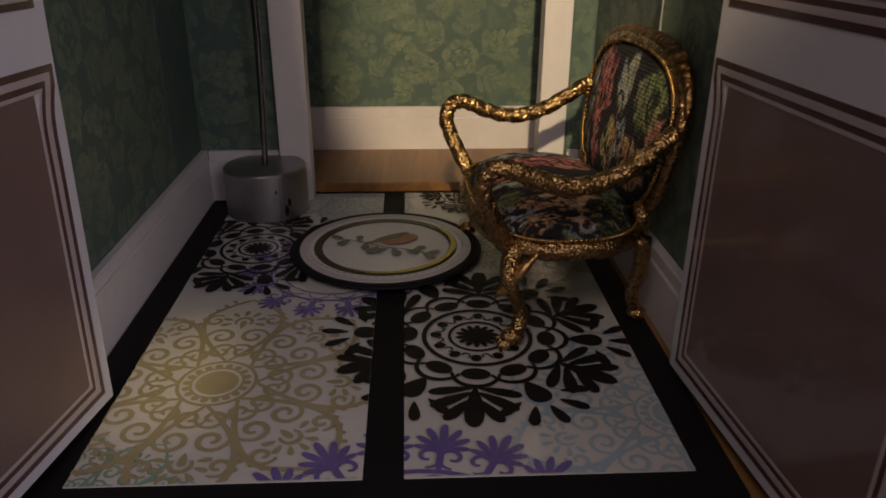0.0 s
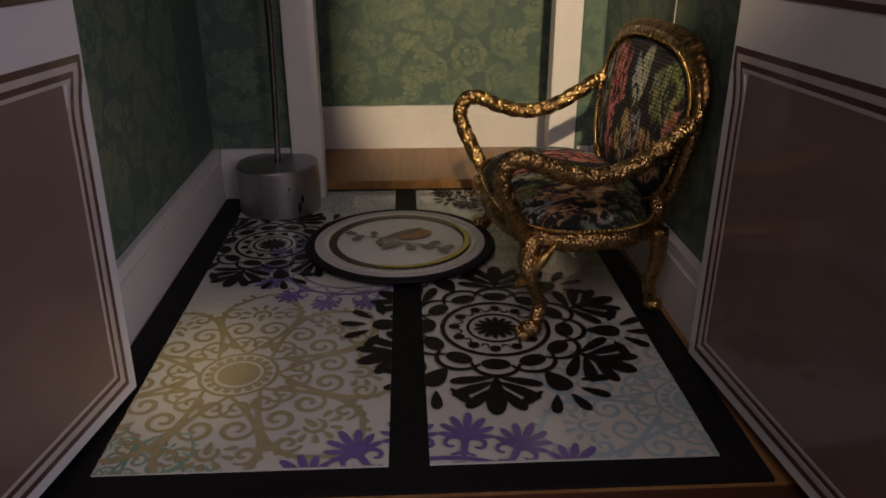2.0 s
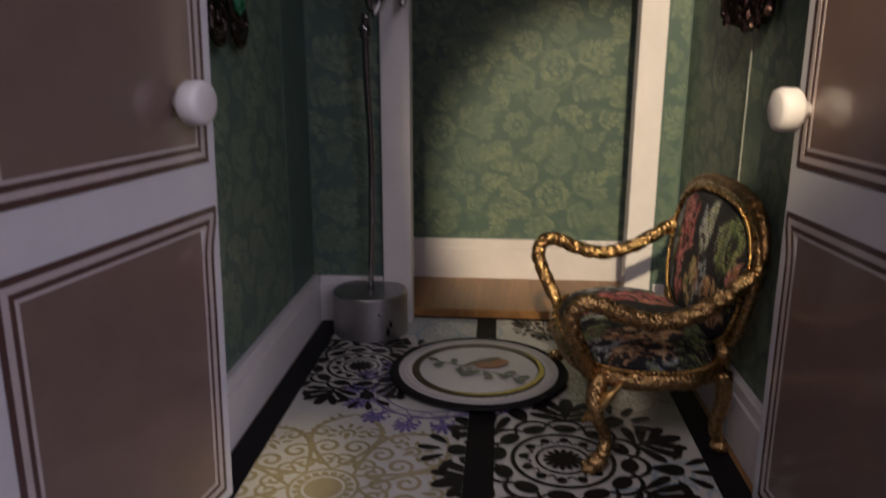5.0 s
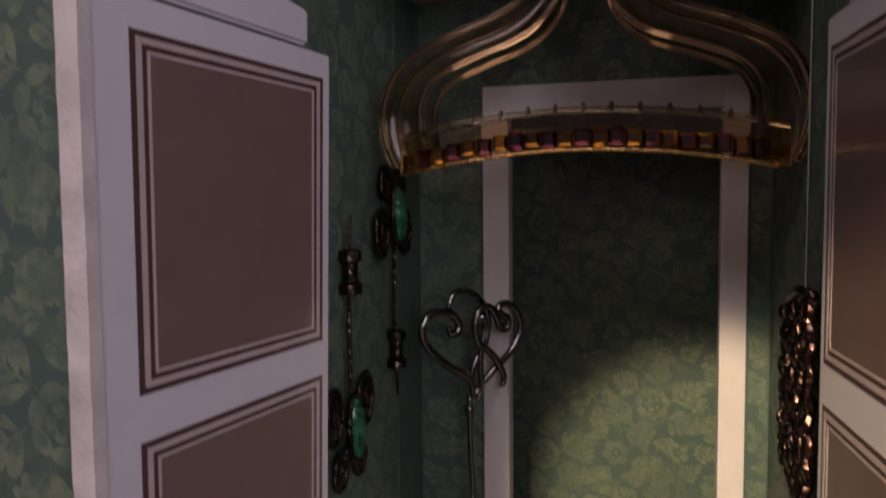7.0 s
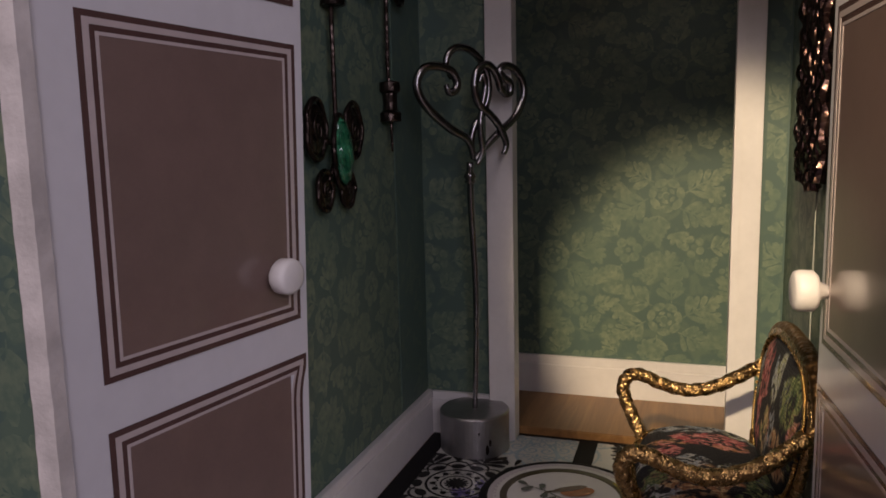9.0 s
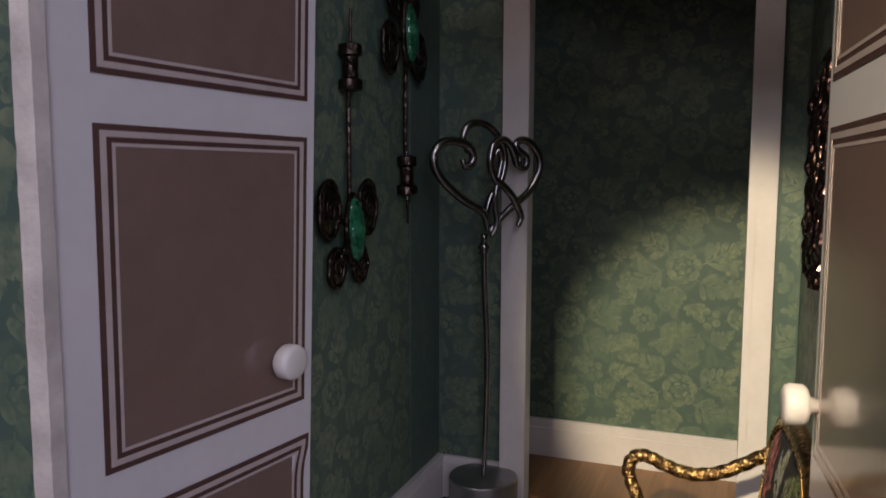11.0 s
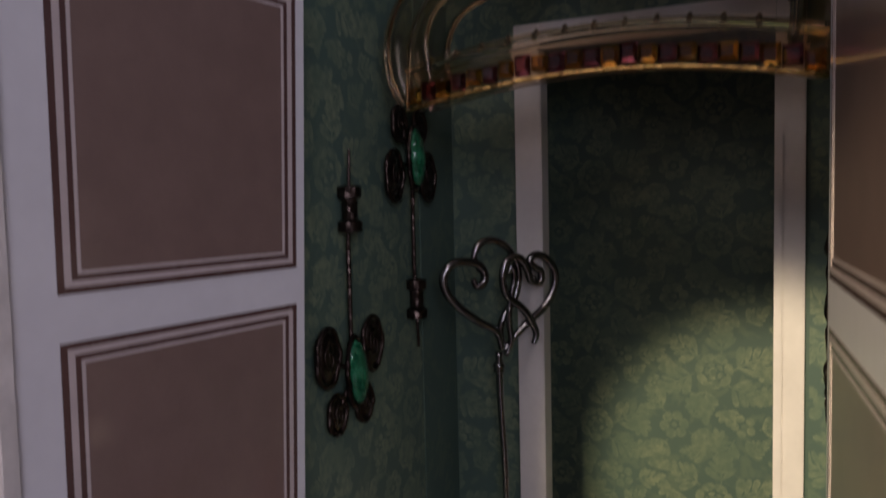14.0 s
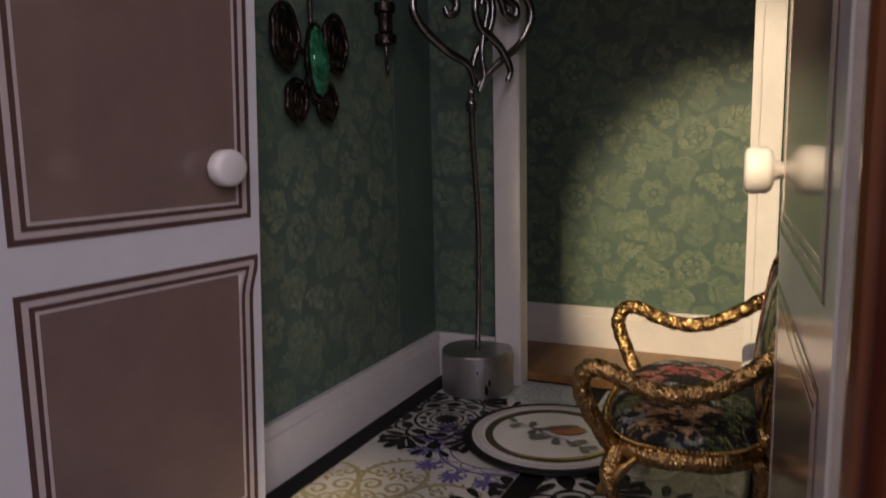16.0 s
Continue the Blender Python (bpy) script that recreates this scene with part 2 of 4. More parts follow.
seat_spots = [((pick.uniform(-0.026, 0.026), pick.uniform(-0.045, 0.045), 0.04), (pick.uniform(0.005, 0.010), pick.uniform(0.003, 0.007), WIDE), *pick.choice(SMALL)) for _ in range(26)]
back_spots = [((0.03, pick.uniform(-0.042, 0.042), pick.uniform(0.040, 0.094)), (WIDE, pick.uniform(0.0025, 0.005), pick.uniform(0.006, 0.011)), *pick.choice(SMALL)) for _ in range(20)]
TAPESTRY_SEAT = tapestry("needlepoint_seat", seat_spots + [((-0.004, 0.030, 0.04), (0.020, 0.009, WIDE), GREY, SLATE), ((0.004, 0.014, 0.04), (0.017, 0.008, WIDE), PINK, ROSE), ((-0.014, 0.000, 0.04), (0.007, 0.007, WIDE), PINK, ROSE), ((-0.002, -0.028, 0.04), (0.015, 0.007, WIDE), CREAM, RUST), ((0.018, -0.020, 0.04), (0.008, 0.014, WIDE), LEAF, MOSS), ((-0.003, -0.038, 0.04), (0.015, 0.0065, WIDE), CREAM, RUST), ((0.016, -0.038, 0.04), (0.007, 0.008, WIDE), LEAF, MOSS), ((-0.020, -0.033, 0.04), (0.006, 0.008, WIDE), GREY, MOSS), ((0.006, -0.046, 0.04), (0.012, 0.003, WIDE), LEAF, SLATE)])
TAPESTRY_BACK = tapestry("needlepoint_back", back_spots + [((0.03, 0.036, 0.068), (WIDE, 0.006, 0.022), SLATE, GREY), ((0.03, 0.018, 0.073), (WIDE, 0.009, 0.019), PINK, ROSE), ((0.03, 0.015, 0.052), (WIDE, 0.006, 0.010), PINK, ROSE), ((0.03, -0.004, 0.080), (WIDE, 0.006, 0.012), LEAF, GREY), ((0.03, -0.026, 0.078), (WIDE, 0.011, 0.012), LEAF, MOSS), ((0.03, -0.022, 0.056), (WIDE, 0.014, 0.009), CREAM, RUST), ((0.03, 0.002, 0.056), (WIDE, 0.005, 0.012), CREAM, LEAF)])

# ---- building blocks ----
ORIGIN = {}


def thing(name, at, label, category, group="", kind=""):
    """An empty at a thing's base; at in plan units."""
    e = new(name)
    e.empty_display_size = 0.01
    e.location = Vector(at) * U
    ORIGIN[e.name] = Vector(at)
    return tagged(e, label, category, group, kind)


def part(name, bm, material, parent=None, label="", smooth=False):
    """Links a bmesh drawn in plan units as one mesh, under a thing or a part."""
    o = ORIGIN.get(parent.name, Vector()) if parent else Vector()
    for v in bm.verts:
        v.co = (v.co - o) * U
    bmesh.ops.recalc_face_normals(bm, faces=bm.faces)
    me = bpy.data.meshes.new(name)
    bm.to_mesh(me)
    bm.free()
    for m in material if isinstance(material, (list, tuple)) else (material,):
        me.materials.append(m)
    if smooth:
        me.shade_smooth()
    ob = new(name, me)
    if parent:
        ob.parent = parent
        ORIGIN[ob.name] = o
    if label:
        ob["label"] = label
    return ob


def structure(name, bm, material, label, category):
    return tagged(part(name, bm, material), label, category, "", "structure")


def box(bm, x0, x1, y0, y1, z0, z1, bevel=0.0):
    vs = [bm.verts.new((x, y, z)) for x in (x0, x1) for y in (y0, y1) for z in (z0, z1)]
    fs = [bm.faces.new([vs[i] for i in f]) for f in ((0, 1, 3, 2), (4, 6, 7, 5), (0, 4, 5, 1), (2, 3, 7, 6), (0, 2, 6, 4), (1, 5, 7, 3))]
    if bevel:
        es = list({e for f in fs for e in f.edges})
        bmesh.ops.bevel(bm, geom=es, offset=bevel, segments=2, affect="EDGES")
    return vs


def boxes(*sizes, bevel=0.0):
    bm = bmesh.new()
    for s in sizes:
        box(bm, *s, bevel=bevel)
    return bm


def tube(bm, pts, radius, n=10, closed=False, flat=1.0, up=(0, 0, 1), twist=0.0, depth=0.14):
    """A round (or flattened) rod along the points; radius: a number, or one for each point."""
    pts = [Vector(p) for p in pts]
    k = len(pts)
    rs = radius if hasattr(radius, "__len__") else [radius] * k
    rings, side = [], None
    for i, p in enumerate(pts):
        a, b = (pts[i - 1], pts[(i + 1) % k]) if closed else (pts[max(i - 1, 0)], pts[min(i + 1, k - 1)])
        d = (b - a).normalized()
        if side is None:
            side = d.cross(Vector(up))
            if side.length < 0.05:
                side = d.cross(Vector((1, 0.2, 0)))
        side = (side - d * side.dot(d)).normalized()
        w = d.cross(side)
        rings.append([bm.verts.new(p + (side * math.cos(t) + w * math.sin(t) * flat) * rs[i] * (1 + (depth * math.cos(5 * t - twist * i) if twist else 0))) for t in (2 * math.pi * j / n for j in range(n))])
    for i in range(k if closed else k - 1):
        a, b = rings[i], rings[(i + 1) % k]
        for j in range(n):
            bm.faces.new((a[j], a[(j + 1) % n], b[(j + 1) % n], b[j]))
    if not closed:
        bm.faces.new(rings[0])
        bm.faces.new(rings[-1][::-1])


def curve(ctrl, steps=8, closed=False):
    """A smooth line through control points."""
    c = [Vector(p) for p in ctrl]
    k, out = len(c), []
    for i in range(k if closed else k - 1):
        g = (lambda j: c[j % k]) if closed else (lambda j: c[min(max(j, 0), k - 1)])
        p0, p1, p2, p3 = g(i - 1), g(i), g(i + 1), g(i + 2)
        for s in range(steps):
            t = s / steps
            out.append(0.5 * (2 * p1 + (p2 - p0) * t + (2 * p0 - 5 * p1 + 4 * p2 - p3) * t * t + (3 * p1 - p0 - 3 * p2 + p3) * t ** 3))
    return out if closed else out + [c[-1]]


def lathe(bm, profile, at, axis=(0, 0, 1), n=40):
    """Turns (radius, height) pairs round an axis through at."""
    q = Vector((0, 0, 1)).rotation_difference(Vector(axis).normalized())
    rings = []
    for r, h in profile:
        rings.append([bm.verts.new(Vector(at) + q @ Vector((r * math.cos(t), r * math.sin(t), h))) for t in (2 * math.pi * j / n for j in range(n))])
    for a, b in zip(rings, rings[1:]):
        for j in range(n):
            bm.faces.new((a[j], a[(j + 1) % n], b[(j + 1) % n], b[j]))
    bm.faces.new(rings[0])
    bm.faces.new(rings[-1])


def blob(bm, at, size, turn=(0, 0, 0), seg=16):
    m = Matrix.Translation(at) @ Euler([radians(a) for a in turn]).to_matrix().to_4x4() @ Matrix.Diagonal((*size, 1))
    bmesh.ops.create_uvsphere(bm, u_segments=seg, v_segments=max(6, seg // 2), radius=1.0, matrix=m)


# ---- the large structure ----
L, R, BACK, ALCOVE, CEIL = -0.100, 0.102, 0.393, 0.472, 0.400   # walls' faces
DL, DR, DTOP = -0.044, 0.0758, 0.331                              # the opening in the back wall
structure("ground", boxes((-6, 6, -6, 6, -0.030, -0.0062)), TABLE, "dark brown wooden table top under the miniature room", "table top")
structure("floor", boxes((L - 0.006, R + 0.006, 0.1600, ALCOVE + 0.006, -0.006, -0.0012)), WOOD, "varnished brown wooden floor board with fine grain", "floor")
structure("alcove_floor", boxes((L + 0.0005, R - 0.0005, 0.4014, ALCOVE - 0.0043, -0.0011, 0.0046), bevel=0.0005), WOOD, "brown wooden board that floors the alcove", "floor")
structure("threshold", boxes((-0.0990, 0.1010, 0.1185, 0.1602, -0.0062, -0.0018), bevel=0.0004), TABLE, "dark brown wooden sill before the black floor paper", "sill")
wall_left = structure("wall_left", boxes((L - 0.006, L, 0.118, BACK + 0.006, -0.0012, CEIL)), PAPER, "wall with green floral damask wallpaper, in shade", "wall")
wall_right = structure("wall_right", boxes((R, R + 0.006, 0.118, BACK + 0.006, -0.0012, CEIL)), PAPER, "wall with green floral damask wallpaper", "wall")
wall_back = structure("wall_back", boxes((L, DL, BACK, BACK + 0.006, -0.0012, CEIL), (DR, R, BACK, BACK + 0.006, -0.0012, CEIL), (DL, DR, BACK, BACK + 0.006, DTOP, CEIL)), PAPER, "green papered wall with a wide doorway cut through it", "wall")
wall_alcove = structure("wall_alcove", boxes((L - 0.006, R + 0.006, ALCOVE, ALCOVE + 0.006, -0.0012, CEIL)), PAPER, "green floral papered wall behind the doorway, lit warmly", "wall")
structure("wall_alcove_left", boxes((L - 0.006, L, BACK + 0.006, ALCOVE, -0.0012, CEIL)), PAPER, "green papered side wall of the alcove", "wall")
structure("wall_alcove_right", boxes((R, R + 0.006, BACK + 0.006, ALCOVE, -0.0012, CEIL)), PAPER, "green papered side wall of the alcove", "wall")
structure("ceiling", boxes((L - 0.006, R + 0.006, 0.265, ALCOVE + 0.006, CEIL, CEIL + 0.006)), CEILING, "dull pinkish white card ceiling of the miniature room", "ceiling")
wall_front = structure("wall_front", boxes((-0.34, -0.1034, 0.110, 0.118, -0.0062, CEIL), (0.1085, 0.34, 0.112, 0.118, -0.0062, CEIL)), PAPER, "front boards of the room box beside the opening, papered green", "wall")


def baseboard(name, x0, x1, y0, y1, h, face):
    """A skirting with a bead near its top; face: the side that shows."""
    bm = boxes((x0, x1, y0, y1, -0.0012, h * 0.80), (x0 + (0.0008 if face == "x-" else 0), x1 - (0.0008 if face == "x+" else 0), y0 + (0.0008 if face == "y" else 0), y1, h * 0.80, h), bevel=0.0004)
    return structure(name, bm, WHITE, "white card skirting board with a scored line", "skirting")


baseboard("baseboard", L, L + 0.0045, 0.215, BACK, 0.0265, "x+")
baseboard("baseboard", R - 0.0045, R, 0.215, BACK, 0.0255, "x-")
baseboard("baseboard", L + 0.0045, DL - 0.0155, BACK - 0.004, BACK, 0.0265, "y")
baseboard("baseboard", DR + 0.0155, R - 0.0045, BACK - 0.004, BACK, 0.0255, "y")
baseboard("baseboard", L, R, ALCOVE - 0.004, ALCOVE, 0.0308, "y")

# the white casing of the doorway: a board and a proud inner fillet each side, and a head
for name, x0, x1, inner in (("trim", DL - 0.0146, DL, 1), ("trim", DR, DR + 0.0133, -1)):
    fillet = (x1 - 0.0035, x1 + 0.0012) if inner > 0 else (x0 - 0.0006, x0 + 0.0035)
    bm = boxes((x0, x1, BACK - 0.0045, BACK - 0.0003, -0.0010, DTOP + 0.0170), (*fillet, BACK - 0.0058, BACK + 0.0072, -0.0010, DTOP - 0.0002), bevel=0.0005)
    structure(name, bm, WHITE, "upright white card casing beside the doorway", "door casing")
structure("trim", boxes((DL + 0.0002, DR - 0.0002, BACK - 0.0045, BACK - 0.0003, DTOP, DTOP + 0.0170), bevel=0.0005), WHITE, "white card head casing over the doorway", "door casing")
# the rough white cut edges of the box's sides, at the opening
for x0, x1 in ((-0.1032, -0.0964), (0.1015, 0.1040)):
    bm = boxes((x0, x1, 0.1072, 0.1117, -0.0055, CEIL))
    bmesh.ops.subdivide_edges(bm, edges=[e for e in bm.edges if abs(e.verts[0].co.z - e.verts[1].co.z) > 0.1], cuts=110)
    for v in bm.verts:
        v.co.x += random.uniform(-0.00012, 0.00012) * (1.0 if x0 < 0 else 0.2)
        v.co.y += random.uniform(-0.00012, 0.00012) * (1.0 if x0 < 0 else 0.2)
    structure("trim", bm, RAW_EDGE, "rough white cut edge of the box's side board", "board edge")
# varnished post outside the opening
bm = bmesh.new()
tube(bm, [(0.1092, 0.100, -0.006), (0.1092, 0.100, 0.12), (0.1092, 0.100, 0.34)], [0.0074, 0.0070, 0.0066], 20)
structure("post", bm, POST_WOOD, "glossy varnished reddish brown wooden post by the opening", "post")


# ---- the double doors ----
def door(name, hinge, free, side, knob_in, knob_z, lean, label):
    """side +1: the room lies to the door's right hand, seen from the hinge."""
    h, f = Vector((*hinge, 0)), Vector((*free, 0))
    d = (f - h).normalized()
    n = Vector((d.y, -d.x, 0)) * side           # towards the middle of the room
    wide = (f - h).length
    root = thing(name, (h.x, h.y, 0), label, "door", "double doors", "structure")

    def slab(bm, s0, s1, z0, z1, out0, out1, bevel=0.0):
        before = set(bm.verts)
        box(bm, s0, s1, out0, out1, z0, z1, bevel)
        for v in bm.verts:
            if v not in before:
                v.co = h + d * v.co.x + n * v.co.y + Vector((0, 0, v.co.z))

    def flare(bm, s1, z1):
        """The paper moulding bends outwards at its upper free corner."""
        bmesh.ops.subdivide_edges(bm, edges=[e for e in bm.edges if abs(e.verts[0].co.z - e.verts[1].co.z) > 0.05], cuts=24)
        for v in bm.verts:
            k = (v.co.z - (z1 - 0.017)) / 0.012
            if k > 0 and (v.co - h).dot(d) > s1 - 0.012:
                v.co += d * 0.0026 * min(1.0, k) ** 2

    def ring(bm, s0, s1, z0, z1, w, out):
        for a in ((s0, s1, z0, z0 + w), (s0, s1, z1 - w, z1), (s0, s0 + w, z0 + w, z1 - w), (s1 - w, s1, z0 + w, z1 - w)):
            slab(bm, *a, 0.0, out)

    bm = bmesh.new()
    slab(bm, 0.0003, wide, 0.003, 0.3375, -0.0042, 0.0, 0.0004)
    part("leaf", bm, DOOR_WHITE, root)
    for z0, z1 in ((0.0068, 0.1018), (0.1155, 0.2146), (0.2280, 0.3282)):
        s0, s1 = 0.0120, wide - 0.0042
        bm = bmesh.new()
        ring(bm, s0, s1, z0, z1, 0.0018, 0.00020)
        ring(bm, s0 + 0.0036, s1 - 0.0036, z0 + 0.0036, z1 - 0.0036, 0.0016, 0.00020)
        if z0 < 0.05:
            flare(bm, s1, z1)
        m = part("moulding", bm, DOOR_LINE, root, "dark brown lines of a panel moulding")
        bm = bmesh.new()
        ring(bm, s0 + 0.0018, s1 - 0.0018, z0 + 0.0018, z1 - 0.0018, 0.0018, 0.00032)
        ring(bm, s0 + 0.0052, s1 - 0.0052, z0 + 0.0052, z1 - 0.0052, 0.0010, 0.00028)
        if z0 < 0.05:
            flare(bm, s1, z1)
        part("bead", bm, DOOR_PALE, m, "pale bead of the moulding")
        bm = bmesh.new()
        slab(bm, s0 + 0.0062, s1 - 0.0062, z0 + 0.0062, z1 - 0.0062, 0.0, 0.00016)
        part("panel", bm, DOOR_BROWN, root, "flat matt brown panel")
    bm = bmesh.new()
    slab(bm, -0.004, wide - 0.010, 0.3395, 0.3515, -0.0070, -0.0015, 0.0012)
    for v in bm.verts:                           # the bar is deeper at the hinge
        if v.co.z > 0.346:
            v.co.z += 0.012 * max(0.0, 1 - (v.co - h).dot(d) / wide)
    part("top_rail", bm, DOOR_WHITE, root, "white bar along the top edge")
    bm = bmesh.new()
    lathe(bm, [(0.0020, 0.0), (0.0028, 0.0022), (0.0052, 0.0030), (0.0062, 0.0042), (0.0063, 0.0078), (0.0058, 0.0092), (0.0046, 0.0098)], h + d * (wide - knob_in) + Vector((0, 0, knob_z)) + n * 0.0002, n, 28)
    part("knob", bm, KNOB, root, "round white wooden knob", True)
    for ob in root.children_recursive:             # the hung door leans a little inwards at its top
        for v in ob.data.vertices:
            v.co.y += lean * v.co.z * max(0.0, v.co.dot(d) / (wide * U))
    return root


door("door_1", (-0.0985, 0.1120), (-0.0825, 0.2070), 1, 0.0185, 0.134, 0.052, "open white door with three brown panels and white knob")
door("door_2", (0.1010, 0.1090), (0.0922, 0.2185), -1, 0.0075, 0.1322, 0.0, "open glossy white door with three brown panels, swung inwards")


# ---- the printed floor paper ----
LAYER = [0]


def layer(z):
    """A hair's breadth above the shape before, so that crossing strokes never lie in one plane."""
    LAYER[0] += 1
    return z + 2.0e-7 * LAYER[0]


def poly(bm, pts, z):
    z = layer(z)
    bm.faces.new([bm.verts.new((x, y, z)) for x, y in pts])


def polar(c, r, a):
    return (c[0] + r * math.cos(a), c[1] + r * math.sin(a))


def annulus(bm, c, r, w, z, n=48):
    z = layer(z)
    inner, outer = [polar(c, r - w / 2, 2 * math.pi * i / n) for i in range(n)], [polar(c, r + w / 2, 2 * math.pi * i / n) for i in range(n)]
    a, b = [bm.verts.new((*p, z)) for p in inner], [bm.verts.new((*p, z)) for p in outer]
    for i in range(n):
        bm.faces.new((a[i], b[i], b[(i + 1) % n], a[(i + 1) % n]))


def ribbon(bm, pts, w, z):
    """A stroke along 2D points, thinner towards its ends."""
    rows, k, z = [], len(pts), layer(z)
    for i, p in enumerate(pts):
        a, b = pts[max(i - 1, 0)], pts[min(i + 1, k - 1)]
        dx, dy = b[0] - a[0], b[1] - a[1]
        q = math.hypot(dx, dy) or 1
        h = w / 2 * (0.55 + 0.45 * math.sin(math.pi * i / (k - 1)))
        rows.append((bm.verts.new((p[0] - dy / q * h, p[1] + dx / q * h, z)), bm.verts.new((p[0] + dy / q * h, p[1] - dx / q * h, z))))
    for a, b in zip(rows, rows[1:]):
        bm.faces.new((a[0], a[1], b[1], b[0]))


def drop(bm, base, a, length, width, z, n=12):
    """A petal that starts in a point at base and swells along the angle a."""
    ca, sa = math.cos(a), math.sin(a)
    pts = []
    for i in range(n):
        t = 2 * math.pi * i / n
        s = 0.5 - 0.5 * math.cos(t)
        h = math.sin(t) * width / 2 * (0.35 + 0.65 * s) * 1.15
        pts.append((base[0] + ca * s * length - sa * h, base[1] + sa * s * length + ca * h))
    poly(bm, pts, z)


def oval(bm, c, a, rx, ry, z, n=14):
    ca, sa = math.cos(a), math.sin(a)
    poly(bm, [(c[0] + ca * rx * math.cos(t) - sa * ry * math.sin(t), c[1] + sa * rx * math.cos(t) + ca * ry * math.sin(t)) for t in (2 * math.pi * i / n for i in range(n))], z)


def fan(bm, base, a, length, petals, spread, z, width=0.42):
    for i in range(petals):
        k = (i - (petals - 1) / 2) / max(1, (petals - 1) / 2)
        drop(bm, base, a + k * spread, length * (1 - 0.28 * abs(k)), length * width * (1 - 0.2 * abs(k)), z)


def curl(bm, c, a, r, turns, w, z, hand=1):
    pts = []
    for i in range(22):
        t = i / 21
        pts.append(polar(c, r * (1 - 0.82 * t), a + hand * turns * 2 * math.pi * t))
    ribbon(bm, pts, w, z)


def lace_black(bm, c, k, z, turn=0.0):
    """The bold flower: daisy, dotted ring, scallops with ovals, and an outer round of palmettes. k: the size."""
    n = 12
    for i in range(14):
        drop(bm, c, turn + 2 * math.pi * i / 14, 0.0078 * k, 0.0026 * k, z)
    annulus(bm, c, 0.0098 * k, 0.0011 * k, z)
    annulus(bm, c, 0.0188 * k, 0.0017 * k, z)
    for i in range(12):
        a = turn + 2 * math.pi * i / 12
        oval(bm, polar(c, 0.0146 * k, a), a, 0.0021 * k, 0.0019 * k, z)
        curl(bm, polar(c, 0.0136 * k, a + 0.22), a + 1.2, 0.0022 * k, 0.7, 0.0007 * k, z)
    for i in range(n):
        a = turn + 2 * math.pi * i / n
        m = polar(c, 0.0236 * k, a)
        oval(bm, polar(c, 0.0243 * k, a), a, 0.0033 * k, 0.0049 * k, z, 18)
        ribbon(bm, [polar(m, 0.0078 * k, a + t) for t in np.linspace(-1.55, 1.55, 20)], 0.0019 * k, z)
        if i % 2:                                    # an eye with five short rays
            drop(bm, polar(c, 0.0320 * k, a), a, 0.0120 * k, 0.0092 * k, z, 16)
            m2 = polar(c, 0.0385 * k, a)
            for j in (-1.25, -0.62, 0.0, 0.62, 1.25):
                drop(bm, polar(m2, 0.0074 * k, a + j), a + j, 0.0098 * k, 0.0044 * k, z)
        else:                                        # a palmette: a bulb and three pairs of hooked leaves
            drop(bm, polar(c, 0.0318 * k, a), a, 0.0205 * k, 0.0074 * k, z, 16)
            for hand in (1, -1):
                for r0, lean, size, wide in ((0.0380, 0.62, 0.0140, 0.0052), (0.0345, 0.98, 0.0155, 0.0054), (0.0322, 1.34, 0.0145, 0.0050)):
                    p = polar(c, r0 * k, a + hand * 0.02)
                    drop(bm, p, a + hand * lean, size * k, wide * k, z)


def lace_scroll(bm, c, k, z, turn=0.0):
    """The fine flower: a solid eye, scrolls, and large pointed leaves with fans inside."""
    oval(bm, c, 0, 0.0068 * k, 0.0068 * k, z, 28)
    for i in range(18):
        oval(bm, polar(c, 0.0096 * k, turn + 2 * math.pi * i / 18), turn + 2 * math.pi * i / 18, 0.0015 * k, 0.0013 * k, z, 10)
    annulus(bm, c, 0.0084 * k, 0.0009 * k, z)
    annulus(bm, c, 0.0124 * k, 0.0012 * k, z)
    n = 8
    for i in range(n):
        a = turn + 2 * math.pi * i / n
        for hand in (1, -1):
            curl(bm, polar(c, 0.0195 * k, a + hand * 0.18), a - hand * 1.6, 0.0052 * k, 1.3, 0.0017 * k, z, hand)
            curl(bm, polar(c, 0.0300 * k, a + hand * 0.19), a + hand * 1.9, 0.0056 * k, 1.3, 0.0018 * k, z, -hand)
            curl(bm, polar(c, 0.0425 * k, a + hand * 0.25), a - hand * 0.6, 0.0042 * k, 1.2, 0.0016 * k, z, hand)
            pts = [polar(c, r * k, a + hand * w) for r, w in ((0.0130, 0.03), (0.0200, 0.27), (0.0290, 0.37), (0.0385, 0.37), (0.0470, 0.29), (0.0530, 0.14), (0.0575, 0.0))]
            ribbon(bm, [p.to_2d() for p in curve([(*p, 0) for p in pts], 5)], 0.0020 * k, z)
            for j in range(6):
                r, w = 0.0400 + 0.0030 * j, 0.375 - 0.055 * j
                drop(bm, polar(c, r * k, a + hand * w), a + hand * 0.8, 0.0032 * k, 0.0021 * k, z, 8)
        m = polar(c, 0.0400 * k, a)
        ribbon(bm, [polar(m, 0.0030 * k, a + t) for t in np.linspace(-2.2, 2.2, 16)], 0.0016 * k, z)
        for j in range(7):
            t = a + (j - 3) * 0.62
            drop(bm, polar(m, 0.0042 * k, t), t, 0.0044 * k, 0.0024 * k, z, 8)
        drop(bm, polar(c, 0.0350 * k, a), a, 0.0060 * k, 0.0030 * k, z, 8)


